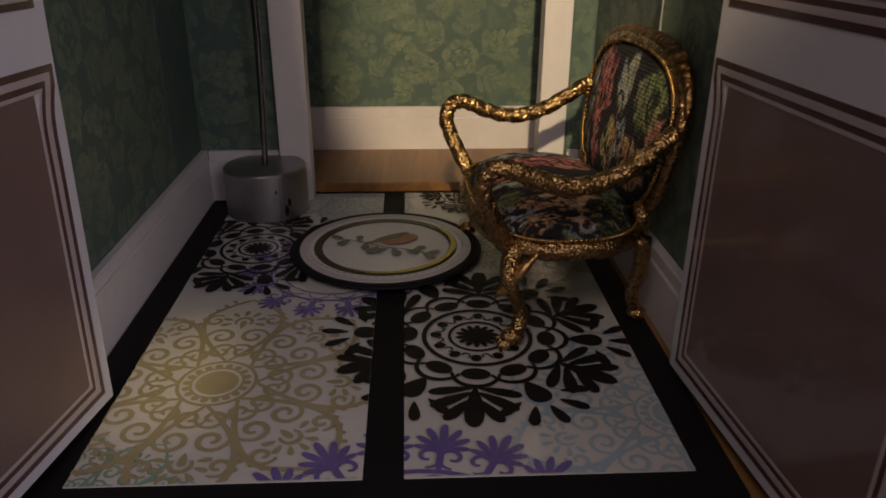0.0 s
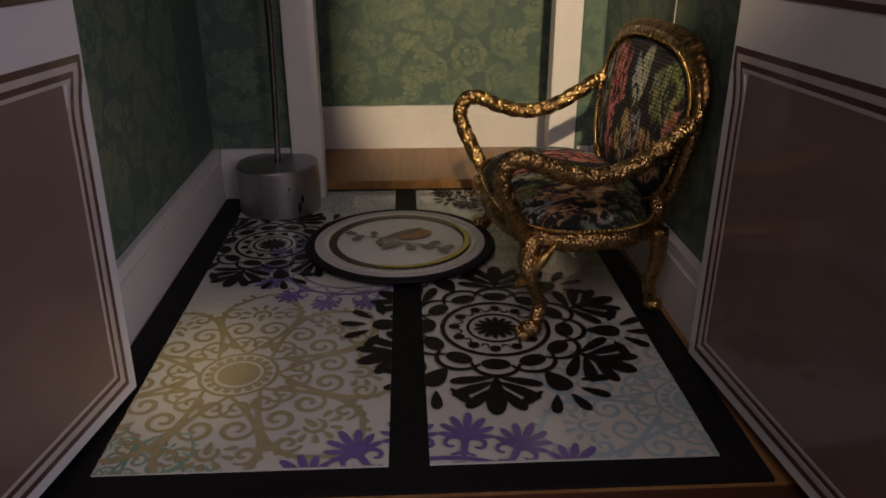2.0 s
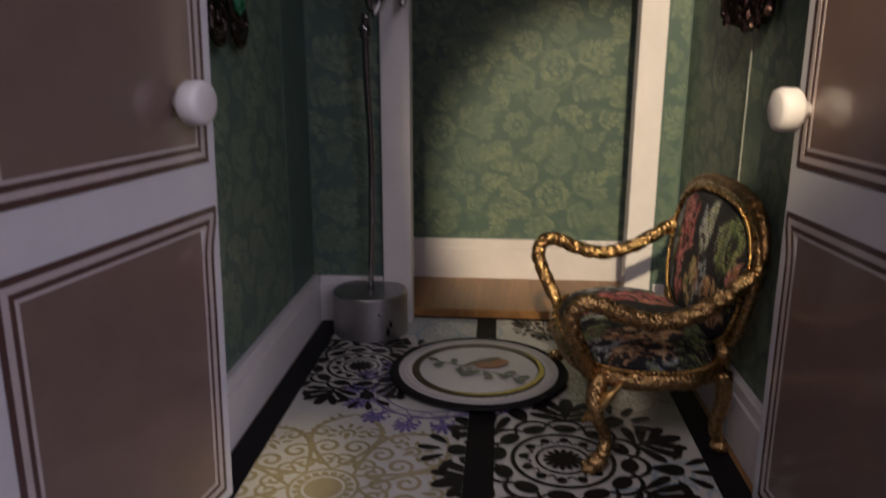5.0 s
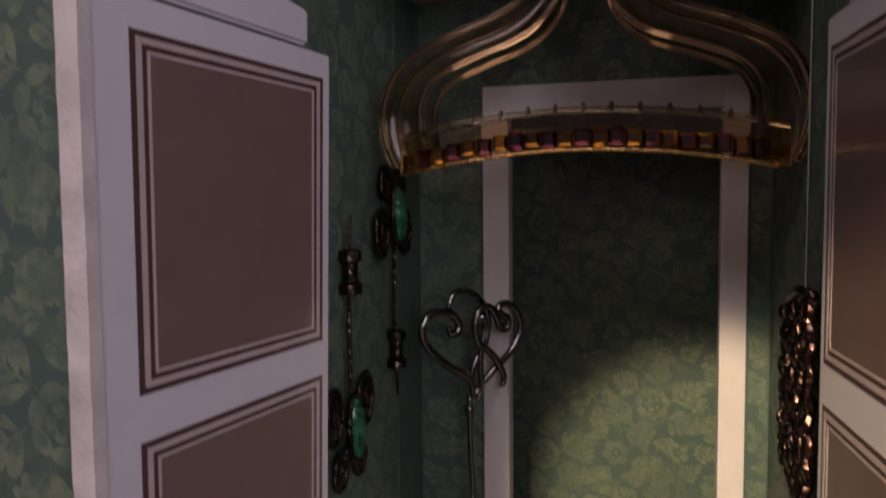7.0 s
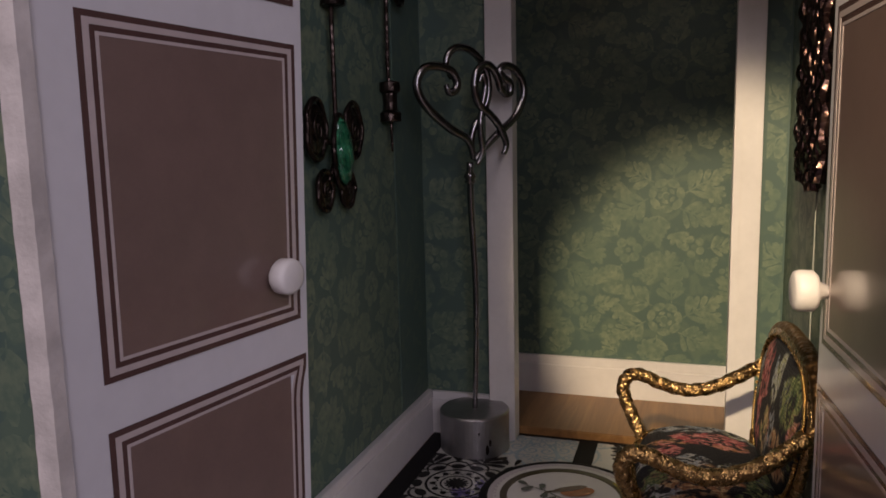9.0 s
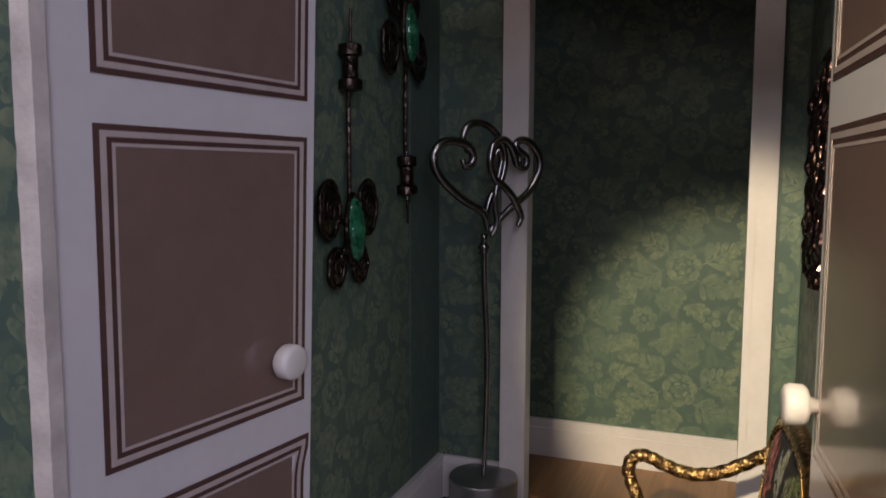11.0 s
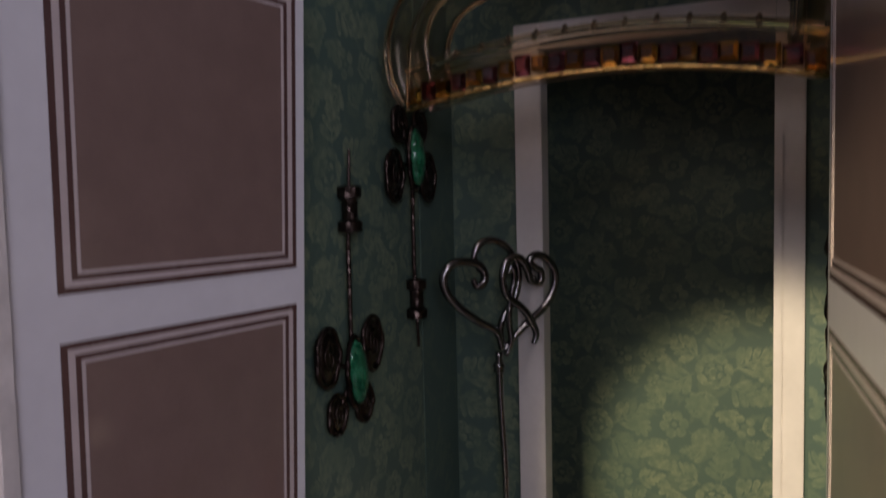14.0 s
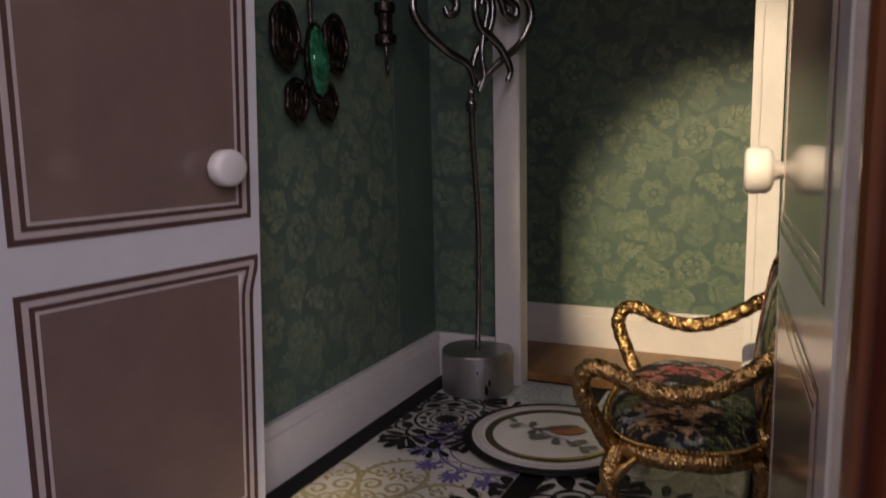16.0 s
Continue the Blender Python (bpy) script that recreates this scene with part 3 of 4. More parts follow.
def lace_palm(bm, c, k, z, turn=0.0):
    """The purple border flower: two rings, scrolls between them, palmettes outside."""
    n = 14 if k < 0.9 else 19
    annulus(bm, c, 0.0300 * k, 0.0010 * k, z, 64)
    annulus(bm, c, 0.0375 * k, 0.0016 * k, z, 64)
    for i in range(n):
        a = turn + 2 * math.pi * i / n
        ribbon(bm, [polar(polar(c, 0.0300 * k, a), 0.0058 * k, a + t) for t in np.linspace(-1.5, 1.5, 14)], 0.0009 * k, z)
        for hand in (1, -1):
            curl(bm, polar(c, 0.0435 * k, a + hand * 1.5 / n), a + math.pi, 0.0046 * k, 1.1, 0.0014 * k, z, hand)
        ribbon(bm, [polar(c, r * k, a) for r in (0.037, 0.042, 0.046, 0.049)], 0.0022 * k, z)
        fan(bm, polar(c, 0.0470 * k, a), a, 0.0112 * k, 7, 1.5, z, 0.27)


TX0, TX1, TX2, TX3, TY0, TY1 = -0.0830, -0.0055, 0.0055, 0.0840, 0.1700, 0.3965
paper = structure("floor_paper", boxes((-0.0945, 0.0950, 0.1605, 0.4010, -0.0012, 0.0)), BLACK, "black paper floor covering with two long printed white panels", "floor covering")
tiles = [part("tile", boxes((a, b, TY0, TY1, 0.0, 0.0003)), TILE, paper, "long off-white paper panel with printed lace flowers") for a, b in ((TX0, TX1), (TX2, TX3))]


def clip_to(bm, x0, x1, y0, y1):
    for co, no in (((x0, 0, 0), (-1, 0, 0)), ((x1, 0, 0), (1, 0, 0)), ((0, y0, 0), (0, -1, 0)), ((0, y1, 0), (0, 1, 0))):
        bmesh.ops.bisect_plane(bm, geom=list(bm.verts) + list(bm.edges) + list(bm.faces), plane_co=co, plane_no=no, clear_outer=True)


# ---- the printed damask of the walls ----
def spray(bm, base, a, length, z, pairs=4):
    """A stem with pairs of leaves and one at its tip."""
    ribbon(bm, [polar(base, length * j / 5, a + 0.05 * math.sin(j)) for j in range(6)], length * 0.05, z)
    for j in range(pairs):
        p, size = polar(base, length * (0.10 + 0.72 * j / pairs), a), length * (0.52 - 0.07 * j)
        for hand in (1, -1):
            drop(bm, p, a + hand * (0.85 - 0.12 * j) + 0.12 * math.sin(7 * j + a), size, size * (0.44 + 0.08 * math.sin(3 * j + hand)), z, 9)
    drop(bm, polar(base, length * 0.60, a), a + 0.15, length * 0.50, length * 0.24, z, 9)


def daisy(bm, c, k, z, turn, petals=6):
    oval(bm, c, 0, 0.0017 * k, 0.0017 * k, z, 10)
    for i in range(petals):
        a = turn + 2 * math.pi * i / petals
        oval(bm, polar(c, 0.0061 * k, a), a, 0.0031 * k, 0.0034 * k, z, 10)


def rose(bm, c, k, z, turn):
    for r, n, size in ((0.0088, 7, 0.0043), (0.0042, 5, 0.0021)):
        for i in range(n):
            a = turn + r * 90 + 2 * math.pi * i / n
            oval(bm, polar(c, r * k, a), a, size * 0.62 * k, size * k, z, 11)
    ribbon(bm, [polar(c, (0.0016 + 0.0002 * i) * k, turn + i * 0.5) for i in range(10)], 0.0011 * k, z)


CELL_W, CELL_H = 0.074, 0.082


def damask(bm, u, v, z):
    """One repeat of the paper: a rose, two daisies, buds and leaf sprays."""
    rose(bm, (u + 0.040, v + 0.060), 1.0, z, 0.3)
    for a, size in ((0.15, 0.022), (1.2, 0.019), (2.3, 0.020), (3.3, 0.022), (4.3, 0.018), (5.5, 0.020)):
        spray(bm, polar((u + 0.040, v + 0.060), 0.0118, a), a + 0.35, size * 1.2, z)
    daisy(bm, (u + 0.016, v + 0.024), 1.0, z, 0.2)
    daisy(bm, (u + 0.057, v + 0.027), 0.82, z, 0.7, 5)
    daisy(bm, (u + 0.004, v + 0.050), 0.62, z, 0.0, 5)
    for x, y, a, size in ((0.025, 0.020, 5.8, 0.018), (0.010, 0.033, 2.2, 0.015), (0.012, 0.014, 4.1, 0.016), (0.026, 0.029, 0.9, 0.015), (0.066, 0.026, 0.2, 0.015), (0.052, 0.018, 4.2, 0.017), (0.058, 0.009, 0.6, 0.014), (0.036, 0.006, 3.0, 0.013)):
        spray(bm, (u + x, v + y), a, size * 1.2, z, 4)
    for x, y, a in ((0.030, 0.036, 1.9), (0.069, 0.044, 1.0), (0.044, 0.016, 2.6), (0.002, 0.004, 0.8), (0.030, 0.012, 0.4), (0.014, 0.066, 3.9), (0.068, 0.064, 5.2), (0.047, 0.036, 4.9), (0.006, 0.076, 1.4)):
        fan(bm, (u + x, v + y), a, 0.0105, 5, 1.2, z, 0.46)


def print_wall(wall, u0, u1, v0, v1, place):
    """Lays the repeats, each second column half a repeat lower, over a stretch of wall. place: from wall to room coordinates."""
    bm = bmesh.new()
    LAYER[0] = 0
    for i in range(math.floor(u0 / CELL_W) - 1, math.ceil(u1 / CELL_W) + 1):
        for j in range(-1, math.ceil(v1 / CELL_H) + 1):
            LAYER[0] = 0
            damask(bm, i * CELL_W, j * CELL_H + (i % 2) * CELL_H / 2, 0.00003)
    clip_to(bm, u0, u1, v0, v1)
    for w in bm.verts:
        w.co = place(*w.co)
    part("printed_pattern", bm, PAPER_PRINT, wall, "paler green printed flowers and leaf sprays")


print_wall(wall_left, 0.120, BACK - 0.001, 0.027, CEIL - 0.001, lambda u, v, z: Vector((L + z, u, v)))
print_wall(wall_right, 0.120, BACK - 0.001, 0.026, CEIL - 0.001, lambda u, v, z: Vector((R - z, u, v)))
print_wall(wall_back, L + 0.001, DL - 0.0155, 0.027, CEIL - 0.001, lambda u, v, z: Vector((u, BACK - z, v)))
print_wall(wall_back, DR + 0.0155, R - 0.001, 0.026, CEIL - 0.001, lambda u, v, z: Vector((u, BACK - z, v)))
print_wall(wall_back, DL - 0.0150, DR + 0.0150, DTOP + 0.0175, CEIL - 0.001, lambda u, v, z: Vector((u, BACK - z, v)))
print_wall(wall_alcove, L + 0.001, R - 0.001, 0.0312, CEIL - 0.001, lambda u, v, z: Vector((u, ALCOVE - z, v)))
print_wall(wall_front, -0.220, -0.1045, 0.0, CEIL - 0.001, lambda u, v, z: Vector((u, 0.110 - z, v)))
print_wall(wall_front, 0.120, 0.200, 0.0, CEIL - 0.001, lambda u, v, z: Vector((u, 0.112 - z, v)))
part("paper_seam", boxes((L, L + 0.0005, 0.3490, 0.3930, 0.0268, CEIL - 0.0005)), PAPER, wall_left, "lapped edge of the wallpaper")
LAYER[0] = 0

FLOWERS = (
    (lace_scroll, (-0.0790, 0.1600), 0.55, INK_GREEN, 0.20), (lace_scroll, (0.0860, 0.1950), 0.90, INK_BLUE, 0.30), (lace_scroll, (-0.0260, 0.4000), 0.80, INK_BLUE, 0.0),
    (lace_scroll, (-0.0540, 0.2165), 0.98, INK_GOLD, -0.02), (lace_scroll, (0.0640, 0.3250), 0.75, INK_GOLD, 0.0), (lace_palm, (-0.0230, 0.2985), 0.72, INK_PURPLE, 0.0),
    (lace_palm, (0.0090, 0.1345), 1.0, INK_PURPLE, 0.10), (lace_black, (0.0420, 0.3900), 0.55, INK_BLACK, 0.0), (lace_black, (-0.0600, 0.3230), 0.86, INK_BLACK, 0.25),
    (lace_black, (0.0312, 0.2420), 1.0, INK_BLACK, radians(-96)))
for i, (draw, c, k, ink, turn) in enumerate(FLOWERS):
    for tile, (a, b) in zip(tiles, ((TX0, TX1), (TX2, TX3))):
        if c[0] + 0.057 * k < a or c[0] - 0.057 * k > b:
            continue
        bm = bmesh.new()
        draw(bm, c, k, 0.00045, turn)
        clip_to(bm, a, b, TY0, TY1)
        if bm.faces:
            part("printed_flower", bm, ink, tile)
        else:
            bm.free()


# ---- the plate on the floor ----
def disc(r0, r1, z0, z1, c, n=72):
    bm = bmesh.new()
    prof = [(r0, z0), (r0, z1), (r1, z1), (r1, z0)]
    rings = [[bm.verts.new((*polar(c, r, 2 * math.pi * j / n), z)) for j in range(n)] for r, z in prof]
    for a, b in zip(rings, rings[1:] + rings[:1]):
        for j in range(n):
            bm.faces.new((a[j], a[(j + 1) % n], b[(j + 1) % n], b[j]))
    return bm


PC = (0.0, 0.3165)
plate = thing("plate", (*PC, 0.0018), "round white porcelain plate with dark rim, lying on the floor", "plate")
bm = bmesh.new()
lathe(bm, [(0.0340, 0.0), (0.0385, 0.0006), (0.0395, 0.0016), (0.0388, 0.0022), (0.0352, 0.0022), (0.0350, 0.0019)], (*PC, 0.0016), n=72)
part("rim", bm, BLACK, plate, "dark outer rim", True)
part("grey_band", disc(0.0326, 0.0353, 0.0034, 0.0042, PC), PLATE_RIM, plate)
part("white_band", disc(0.0296, 0.0326, 0.0034, 0.00405, PC), PORCELAIN, plate)
part("dark_band", disc(0.0262, 0.0296, 0.0034, 0.0042, PC), RIM_DARK, plate, "dark olive gilt ring")
bm = bmesh.new()
ribbon(bm, [polar(PC, 0.0279, t) for t in np.linspace(-1.9, 0.7, 40)], 0.0022, 0.0044)
part("gilt_band", bm, RIM_GOLD, plate, "bright yellow gilt stretch of the ring")
bm = bmesh.new()
for i in range(64):
    oval(bm, polar(PC, 0.0317, 2 * math.pi * i / 64), 2 * math.pi * i / 64, 0.0007, 0.0011, 0.0042, 8)
part("beading", bm, PLATE_RIM, plate)
bm = bmesh.new()
lathe(bm, [(0.0262, 0.0), (0.0262, 0.0006), (0.0240, 0.0007)], (*PC, 0.0032), n=72)
part("centre", bm, PORCELAIN, plate)
bm = bmesh.new()
oval(bm, (0.0058, 0.3215), 0.45, 0.0082, 0.0048, 0.0042, 24)
part("russet_mark", bm, MARK_RED, plate, "russet oval mark")
bm = bmesh.new()
oval(bm, (0.0022, 0.3235), 0.55, 0.0085, 0.0024, 0.0043, 20)
oval(bm, (-0.0055, 0.3185), 0.50, 0.0040, 0.0010, 0.0043, 12)
part("brown_mark", bm, MARK_BROWN, plate)
bm = bmesh.new()
ribbon(bm, [p.to_2d() for p in curve([(-0.0190, 0.3220, 0), (-0.0100, 0.3190, 0), (0.0000, 0.3130, 0), (0.0090, 0.3105, 0), (0.0170, 0.3060, 0)], 6)], 0.0008, 0.0042)
sprig = part("sprig", bm, LEAF_GREY, plate, "grey green leafy sprig")
for x, y, a, k in ((-0.0180, 0.3225, 2.6, 0.0050), (-0.0150, 0.3215, 4.0, 0.0060), (-0.0110, 0.3195, 1.6, 0.0050), (-0.0080, 0.3175, 4.6, 0.0055), (-0.0030, 0.3140, 4.2, 0.0070), (0.0010, 0.3120, 3.6, 0.0065), (0.0030, 0.3120, 5.0, 0.0065), (0.0080, 0.3105, 5.6, 0.0055), (0.0110, 0.3095, 0.6, 0.0055), (0.0150, 0.3070, 5.4, 0.0060), (0.0165, 0.3065, 0.3, 0.0050)):
    bm = bmesh.new()
    drop(bm, (x, y), a, k * 1.2, k * 0.78, 0.00425)
    part("leaf", bm, LEAF_GREY, sprig)


plate.scale = (1.065, 1.065, 1.0)
plate.location.x -= 0.0027 * U
plate.location.y += 0.0006 * U


# ---- the key-headed stand ----
stand = thing("key_stand", (-0.0638, 0.3735, 0.0), "pewter stand with a double heart head on a round metal base", "ornament")
bm = bmesh.new()
lathe(bm, [(0.0196, 0.0), (0.0203, 0.0008), (0.0203, 0.0232), (0.0196, 0.0240), (0.0030, 0.0240)], (-0.0638, 0.3735, 0.0003), n=56)
base = part("base", bm, STEEL, stand, "dull brushed aluminium drum with a stained side")
bm = bmesh.new()
for x, y, z, k in ((-0.0520, 0.3570, 0.006, 1.0), (-0.0505, 0.3580, 0.010, 0.7), (-0.0560, 0.3545, 0.016, 0.35)):
    blob(bm, (x, y, z), (0.0012 * k, 0.0006, 0.0030 * k), seg=10)
part("stain", bm, BRONZE, base, "small dark drips")
bm = bmesh.new()
rod = curve([(-0.0636, 0.3735, 0.0235), (-0.0622, 0.3735, 0.060), (-0.0612, 0.3712, 0.100), (-0.0622, 0.3684, 0.140), (-0.0618, 0.3660, 0.168)], 8)
tube(bm, rod, [0.0015 + 0.0006 * i / len(rod) for i in range(len(rod))], 12)
part("rod", bm, PEWTER, stand, "", True)
bm = bmesh.new()
lathe(bm, [(0.0018, 0.0), (0.0034, 0.0012), (0.0024, 0.0026), (0.0036, 0.0040), (0.0030, 0.0056), (0.0020, 0.0070)], (-0.0622, 0.3670, 0.1560), n=16)
part("collar", bm, PEWTER, stand, "", True)
HEAD = (
    ("scroll", 0.3700, 0.0024, ((-0.0785, 0.2095), (-0.0768, 0.2056), (-0.0730, 0.2066), (-0.0718, 0.2113), (-0.0754, 0.2168), (-0.0832, 0.2190), (-0.0911, 0.2178), (-0.0957, 0.2115), (-0.0945, 0.2035), (-0.0880, 0.1955), (-0.0770, 0.1868), (-0.0655, 0.1800), (-0.0622, 0.1700))),
    ("loop", 0.3730, 0.0021, ((-0.0735, 0.2130), (-0.0766, 0.2215), (-0.0722, 0.2285), (-0.0640, 0.2292), (-0.0560, 0.2243), (-0.0507, 0.2150), (-0.0503, 0.2050), (-0.0537, 0.1951), (-0.0591, 0.1880), (-0.0618, 0.1789), (-0.0590, 0.1690))),
    ("strand", 0.3678, 0.0022, ((-0.0440, 0.1720), (-0.0422, 0.1782), (-0.0472, 0.1881), (-0.0529, 0.1942), (-0.0597, 0.1995), (-0.0622, 0.2084), (-0.0605, 0.2165), (-0.0555, 0.2205), (-0.0505, 0.2185), (-0.0470, 0.2125), (-0.0452, 0.2070), (-0.0418, 0.2052))),
    ("scroll", 0.3712, 0.0022, ((-0.0416, 0.2095), (-0.0408, 0.2052), (-0.0372, 0.2062), (-0.0372, 0.2112), (-0.0412, 0.2140), (-0.0440, 0.2175), (-0.0405, 0.2206), (-0.0345, 0.2190), (-0.0290, 0.2125), (-0.0283, 0.2036), (-0.0342, 0.1925), (-0.0450, 0.1838), (-0.0540, 0.1760), (-0.0605, 0.1690))),
    ("strand", 0.3690, 0.0018, ((-0.0585, 0.2110), (-0.0565, 0.2150), (-0.0545, 0.2100), (-0.0560, 0.2010), (-0.0578, 0.1920), (-0.0580, 0.1830), (-0.0570, 0.1740), (-0.0605, 0.1665))))
for name, y, r, pts in HEAD:                      # the head is turned by half a right angle
    bm = bmesh.new()
    line = curve([(-0.0588 + 0.695 * (x + 0.0612) - 0.707 * (y - 0.3702), 0.3655 + 0.695 * (x + 0.0612) + 0.707 * (y - 0.3702), z) for x, z in pts], 7)
    tube(bm, line, [r * (0.55 + 0.45 * min(1.0, 5 * min(i, len(line) - 1 - i) / len(line) + 0.25)) for i in range(len(line))], 10, up=(0, 1, 0))
    part(name, bm, PEWTER, stand, "", True)


# ---- the two jewelled pins on the wall ----
def pin(y, z_gem, down, label):
    """A hat pin against the wall: butterfly head with a green stone, a wire, and a spool near its point. down: +1 with the head below."""
    x = L + 0.0050
    t = thing("jewelled_pin", (L, y, z_gem), label, "hair pin", "pins on the wall")
    up = down
    bm = bmesh.new()
    blob(bm, (x + 0.0032, y, z_gem), (0.0040, 0.0060, 0.0148), (7, 0, 0), 12)
    part("stone", bm, GEM_GREEN, t, "long green glass stone")
    bm = bmesh.new()
    tube(bm, [(x + 0.0018, y + 0.0062 * math.cos(a), z_gem + 0.0158 * math.sin(a)) for a in (2 * math.pi * i / 28 for i in range(28))], 0.0013, 8, True, up=(1, 0, 0))
    part("setting", bm, BRONZE, t)
    for dy, dz, ry, rz in ((-0.0185, 0.0095, 0.0085, 0.0125), (0.0185, 0.0095, 0.0085, 0.0125), (-0.0125, -0.0165, 0.0068, 0.0085), (0.0100, -0.0165, 0.0068, 0.0085)):
        bm = bmesh.new()
        c = Vector((x, y + dy, z_gem + dz * up))
        ring = [c + Vector((0, ry * math.cos(a) * (1 + 0.08 * math.cos(5 * a)), rz * math.sin(a))) for a in (2 * math.pi * i / 26 for i in range(26))]
        tube(bm, ring, 0.0013, 8, True, up=(1, 0, 0))
        blob(bm, c, (0.0012, ry * 0.86, rz * 0.86), seg=14)
        tube(bm, [c + Vector((0.0012, ry * 0.62 * (1 - i / 20) * math.cos(i * 0.55), rz * 0.62 * (1 - i / 20) * math.sin(i * 0.55))) for i in range(19)], 0.0005, 6, up=(1, 0, 0))
        tube(bm, [c, (x + 0.0008, y, z_gem)], 0.0011, 6)
        part("wing", bm, BRONZE, t, "dark bronze filigree wing", True)
    z1, z2 = z_gem + up * 0.0140, z_gem + up * 0.0990
    bm = bmesh.new()
    tube(bm, [(x, y, z1), (x - 0.0004, y + 0.0006, (z1 + z2) / 2), (x, y + 0.0030, z2)], [0.0011, 0.0011, 0.0007], 8)
    part("wire", bm, BRONZE, t)
    bm = bmesh.new()
    lo = z_gem + up * (0.0620 if up > 0 else 0.0840)
    lathe(bm, [(0.0030, 0.0), (0.0056, 0.0006), (0.0056, 0.0050), (0.0036, 0.0062), (0.0036, 0.0150), (0.0054, 0.0160), (0.0054, 0.0205), (0.0030, 0.0212)], (x, y + 0.0020, lo), n=14)
    part("spool", bm, BRONZE, t, "dark ribbed spool")
    return t


pin(0.2690, 0.1760, 1, "bronze butterfly pin with green stone, head down, on wall")
pin(0.3320, 0.2740, -1, "bronze butterfly pin with green stone, head up, on wall")

# ---- the beaded strip on the other wall ----
strip = thing("beaded_hanging", (R, 0.2950, 0.135), "dark copper beaded strands hung on the green wall", "wall hanging")
for i in range(13):
    bm = bmesh.new()
    y, top, low = 0.2640 + 0.0047 * i, 0.2425 - 0.0009 * i + random.uniform(-0.0005, 0.0005), 0.165 - 0.008 * math.sin(math.pi * (i + 0.5) / 13) + random.uniform(-0.003, 0.003)
    k, ph = 44, random.uniform(0, 6)
    line = [(R - 0.0040 + 0.0006 * math.sin(j * 0.8 + ph), y + 0.0008 * math.sin(j * 0.45 + ph * 2), top + (low - top) * j / k) for j in range(k + 1)]
    tube(bm, line, [0.0016 + 0.0011 * abs(math.sin(j * 0.60 + ph)) for j in range(k + 1)], 8, up=(1, 0, 0))
    part("strand", bm, SEQUIN, strip)
bm = bmesh.new()
tube(bm, [(R - 0.0040, 0.2610, 0.2440), (R - 0.0042, 0.2900, 0.2430), (R - 0.0040, 0.3230, 0.2315)], 0.0021, 10)
part("top_bar", bm, BRONZE, strip, "thin dark rod that the strands hang from", True)
bm = bmesh.new()
tube(bm, [(R - 0.0014, 0.2900, CEIL - 0.001), (R - 0.0016, 0.2900, 0.245), (R - 0.0014, 0.2920, 0.080)], 0.00028, 6)
part("thread", bm, THREAD, strip, "thin pale hanging thread")

# ---- the hair clip that hangs as a chandelier ----
clip = thing("hair_clip", (0.008, 0.300, 0.296), "clear amber plastic hair claw with rhinestones hung from the ceiling", "hair clip")


def arch(x):
    k = (x - 0.0090) / 0.0860
    return 0.3040 - 0.0100 * k * k


for name, y, z_up in (("bar", 0.3000, 0.0), ("back_bar", 0.3240, 0.002)):
    bm = bmesh.new()
    rows = []
    for i in range(33):
        x = -0.0790 + 0.1740 * i / 32
        z = arch(x) + z_up
        rows.append([bm.verts.new(p) for p in ((x, y - 0.0030, z), (x, y + 0.0022, z), (x, y + 0.0028, z + 0.0165), (x, y - 0.0018, z + 0.0175))])
    for a, b in zip(rows, rows[1:]):
        for j in range(4):
            bm.faces.new((a[j], a[(j + 1) % 4], b[(j + 1) % 4], b[j]))
    bm.faces.new(rows[0])
    bm.faces.new(rows[-1])
    part(name, bm, AMBER, clip)
for name, dz, r in (("lower_rim", -0.0004, 0.0010), ("upper_rim", 0.0180, 0.0012)):
    bm = bmesh.new()
    tube(bm, [(x, 0.2975, arch(x) + dz) for x in np.linspace(-0.0790, 0.0950, 30)], r, 8)
    part(name, bm, GOLD_PLAIN if r < 0.0011 else AMBER, clip, "thin gilt rim" if r < 0.0011 else "", True)
for i in range(23):
    x = -0.0745 + 0.1650 * i / 22
    bm = bmesh.new()
    h = random.uniform(0.0034, 0.0046)
    z = arch(x) + 0.0052 + random.uniform(-0.0006, 0.0006)
    lo = [bm.verts.new((x + a * 0.0036, 0.2966, z + b * h)) for a, b in ((-1, -1), (1, -1), (1, 1), (-1, 1))]
    hi = [bm.verts.new((x + a * 0.0021, 0.2940, z + b * h * 0.55)) for a, b in ((-1, -1), (1, -1), (1, 1), (-1, 1))]
    for j in range(4):
        bm.faces.new((lo[j], lo[(j + 1) % 4], hi[(j + 1) % 4], hi[j]))
    bm.faces.new(hi)
    bm.faces.new(lo[::-1])
    part("rhinestone", bm, STONE_AMBER if i % 2 == 0 else STONE_PURPLE, clip, "square amber rhinestone" if i % 2 == 0 else "square plum rhinestone")
for i in range(13):
    x = -0.0680 + 0.1520 * i / 12
    bm = bmesh.new()
    tube(bm, [(x, 0.2990, arch(x) + 0.0165), (x, 0.3020, arch(x) + 0.0205), (x, 0.3075, arch(x) + 0.0195)], [0.0013, 0.0011, 0.0005], 8)
    part("tooth", bm, AMBER, clip, "", True)
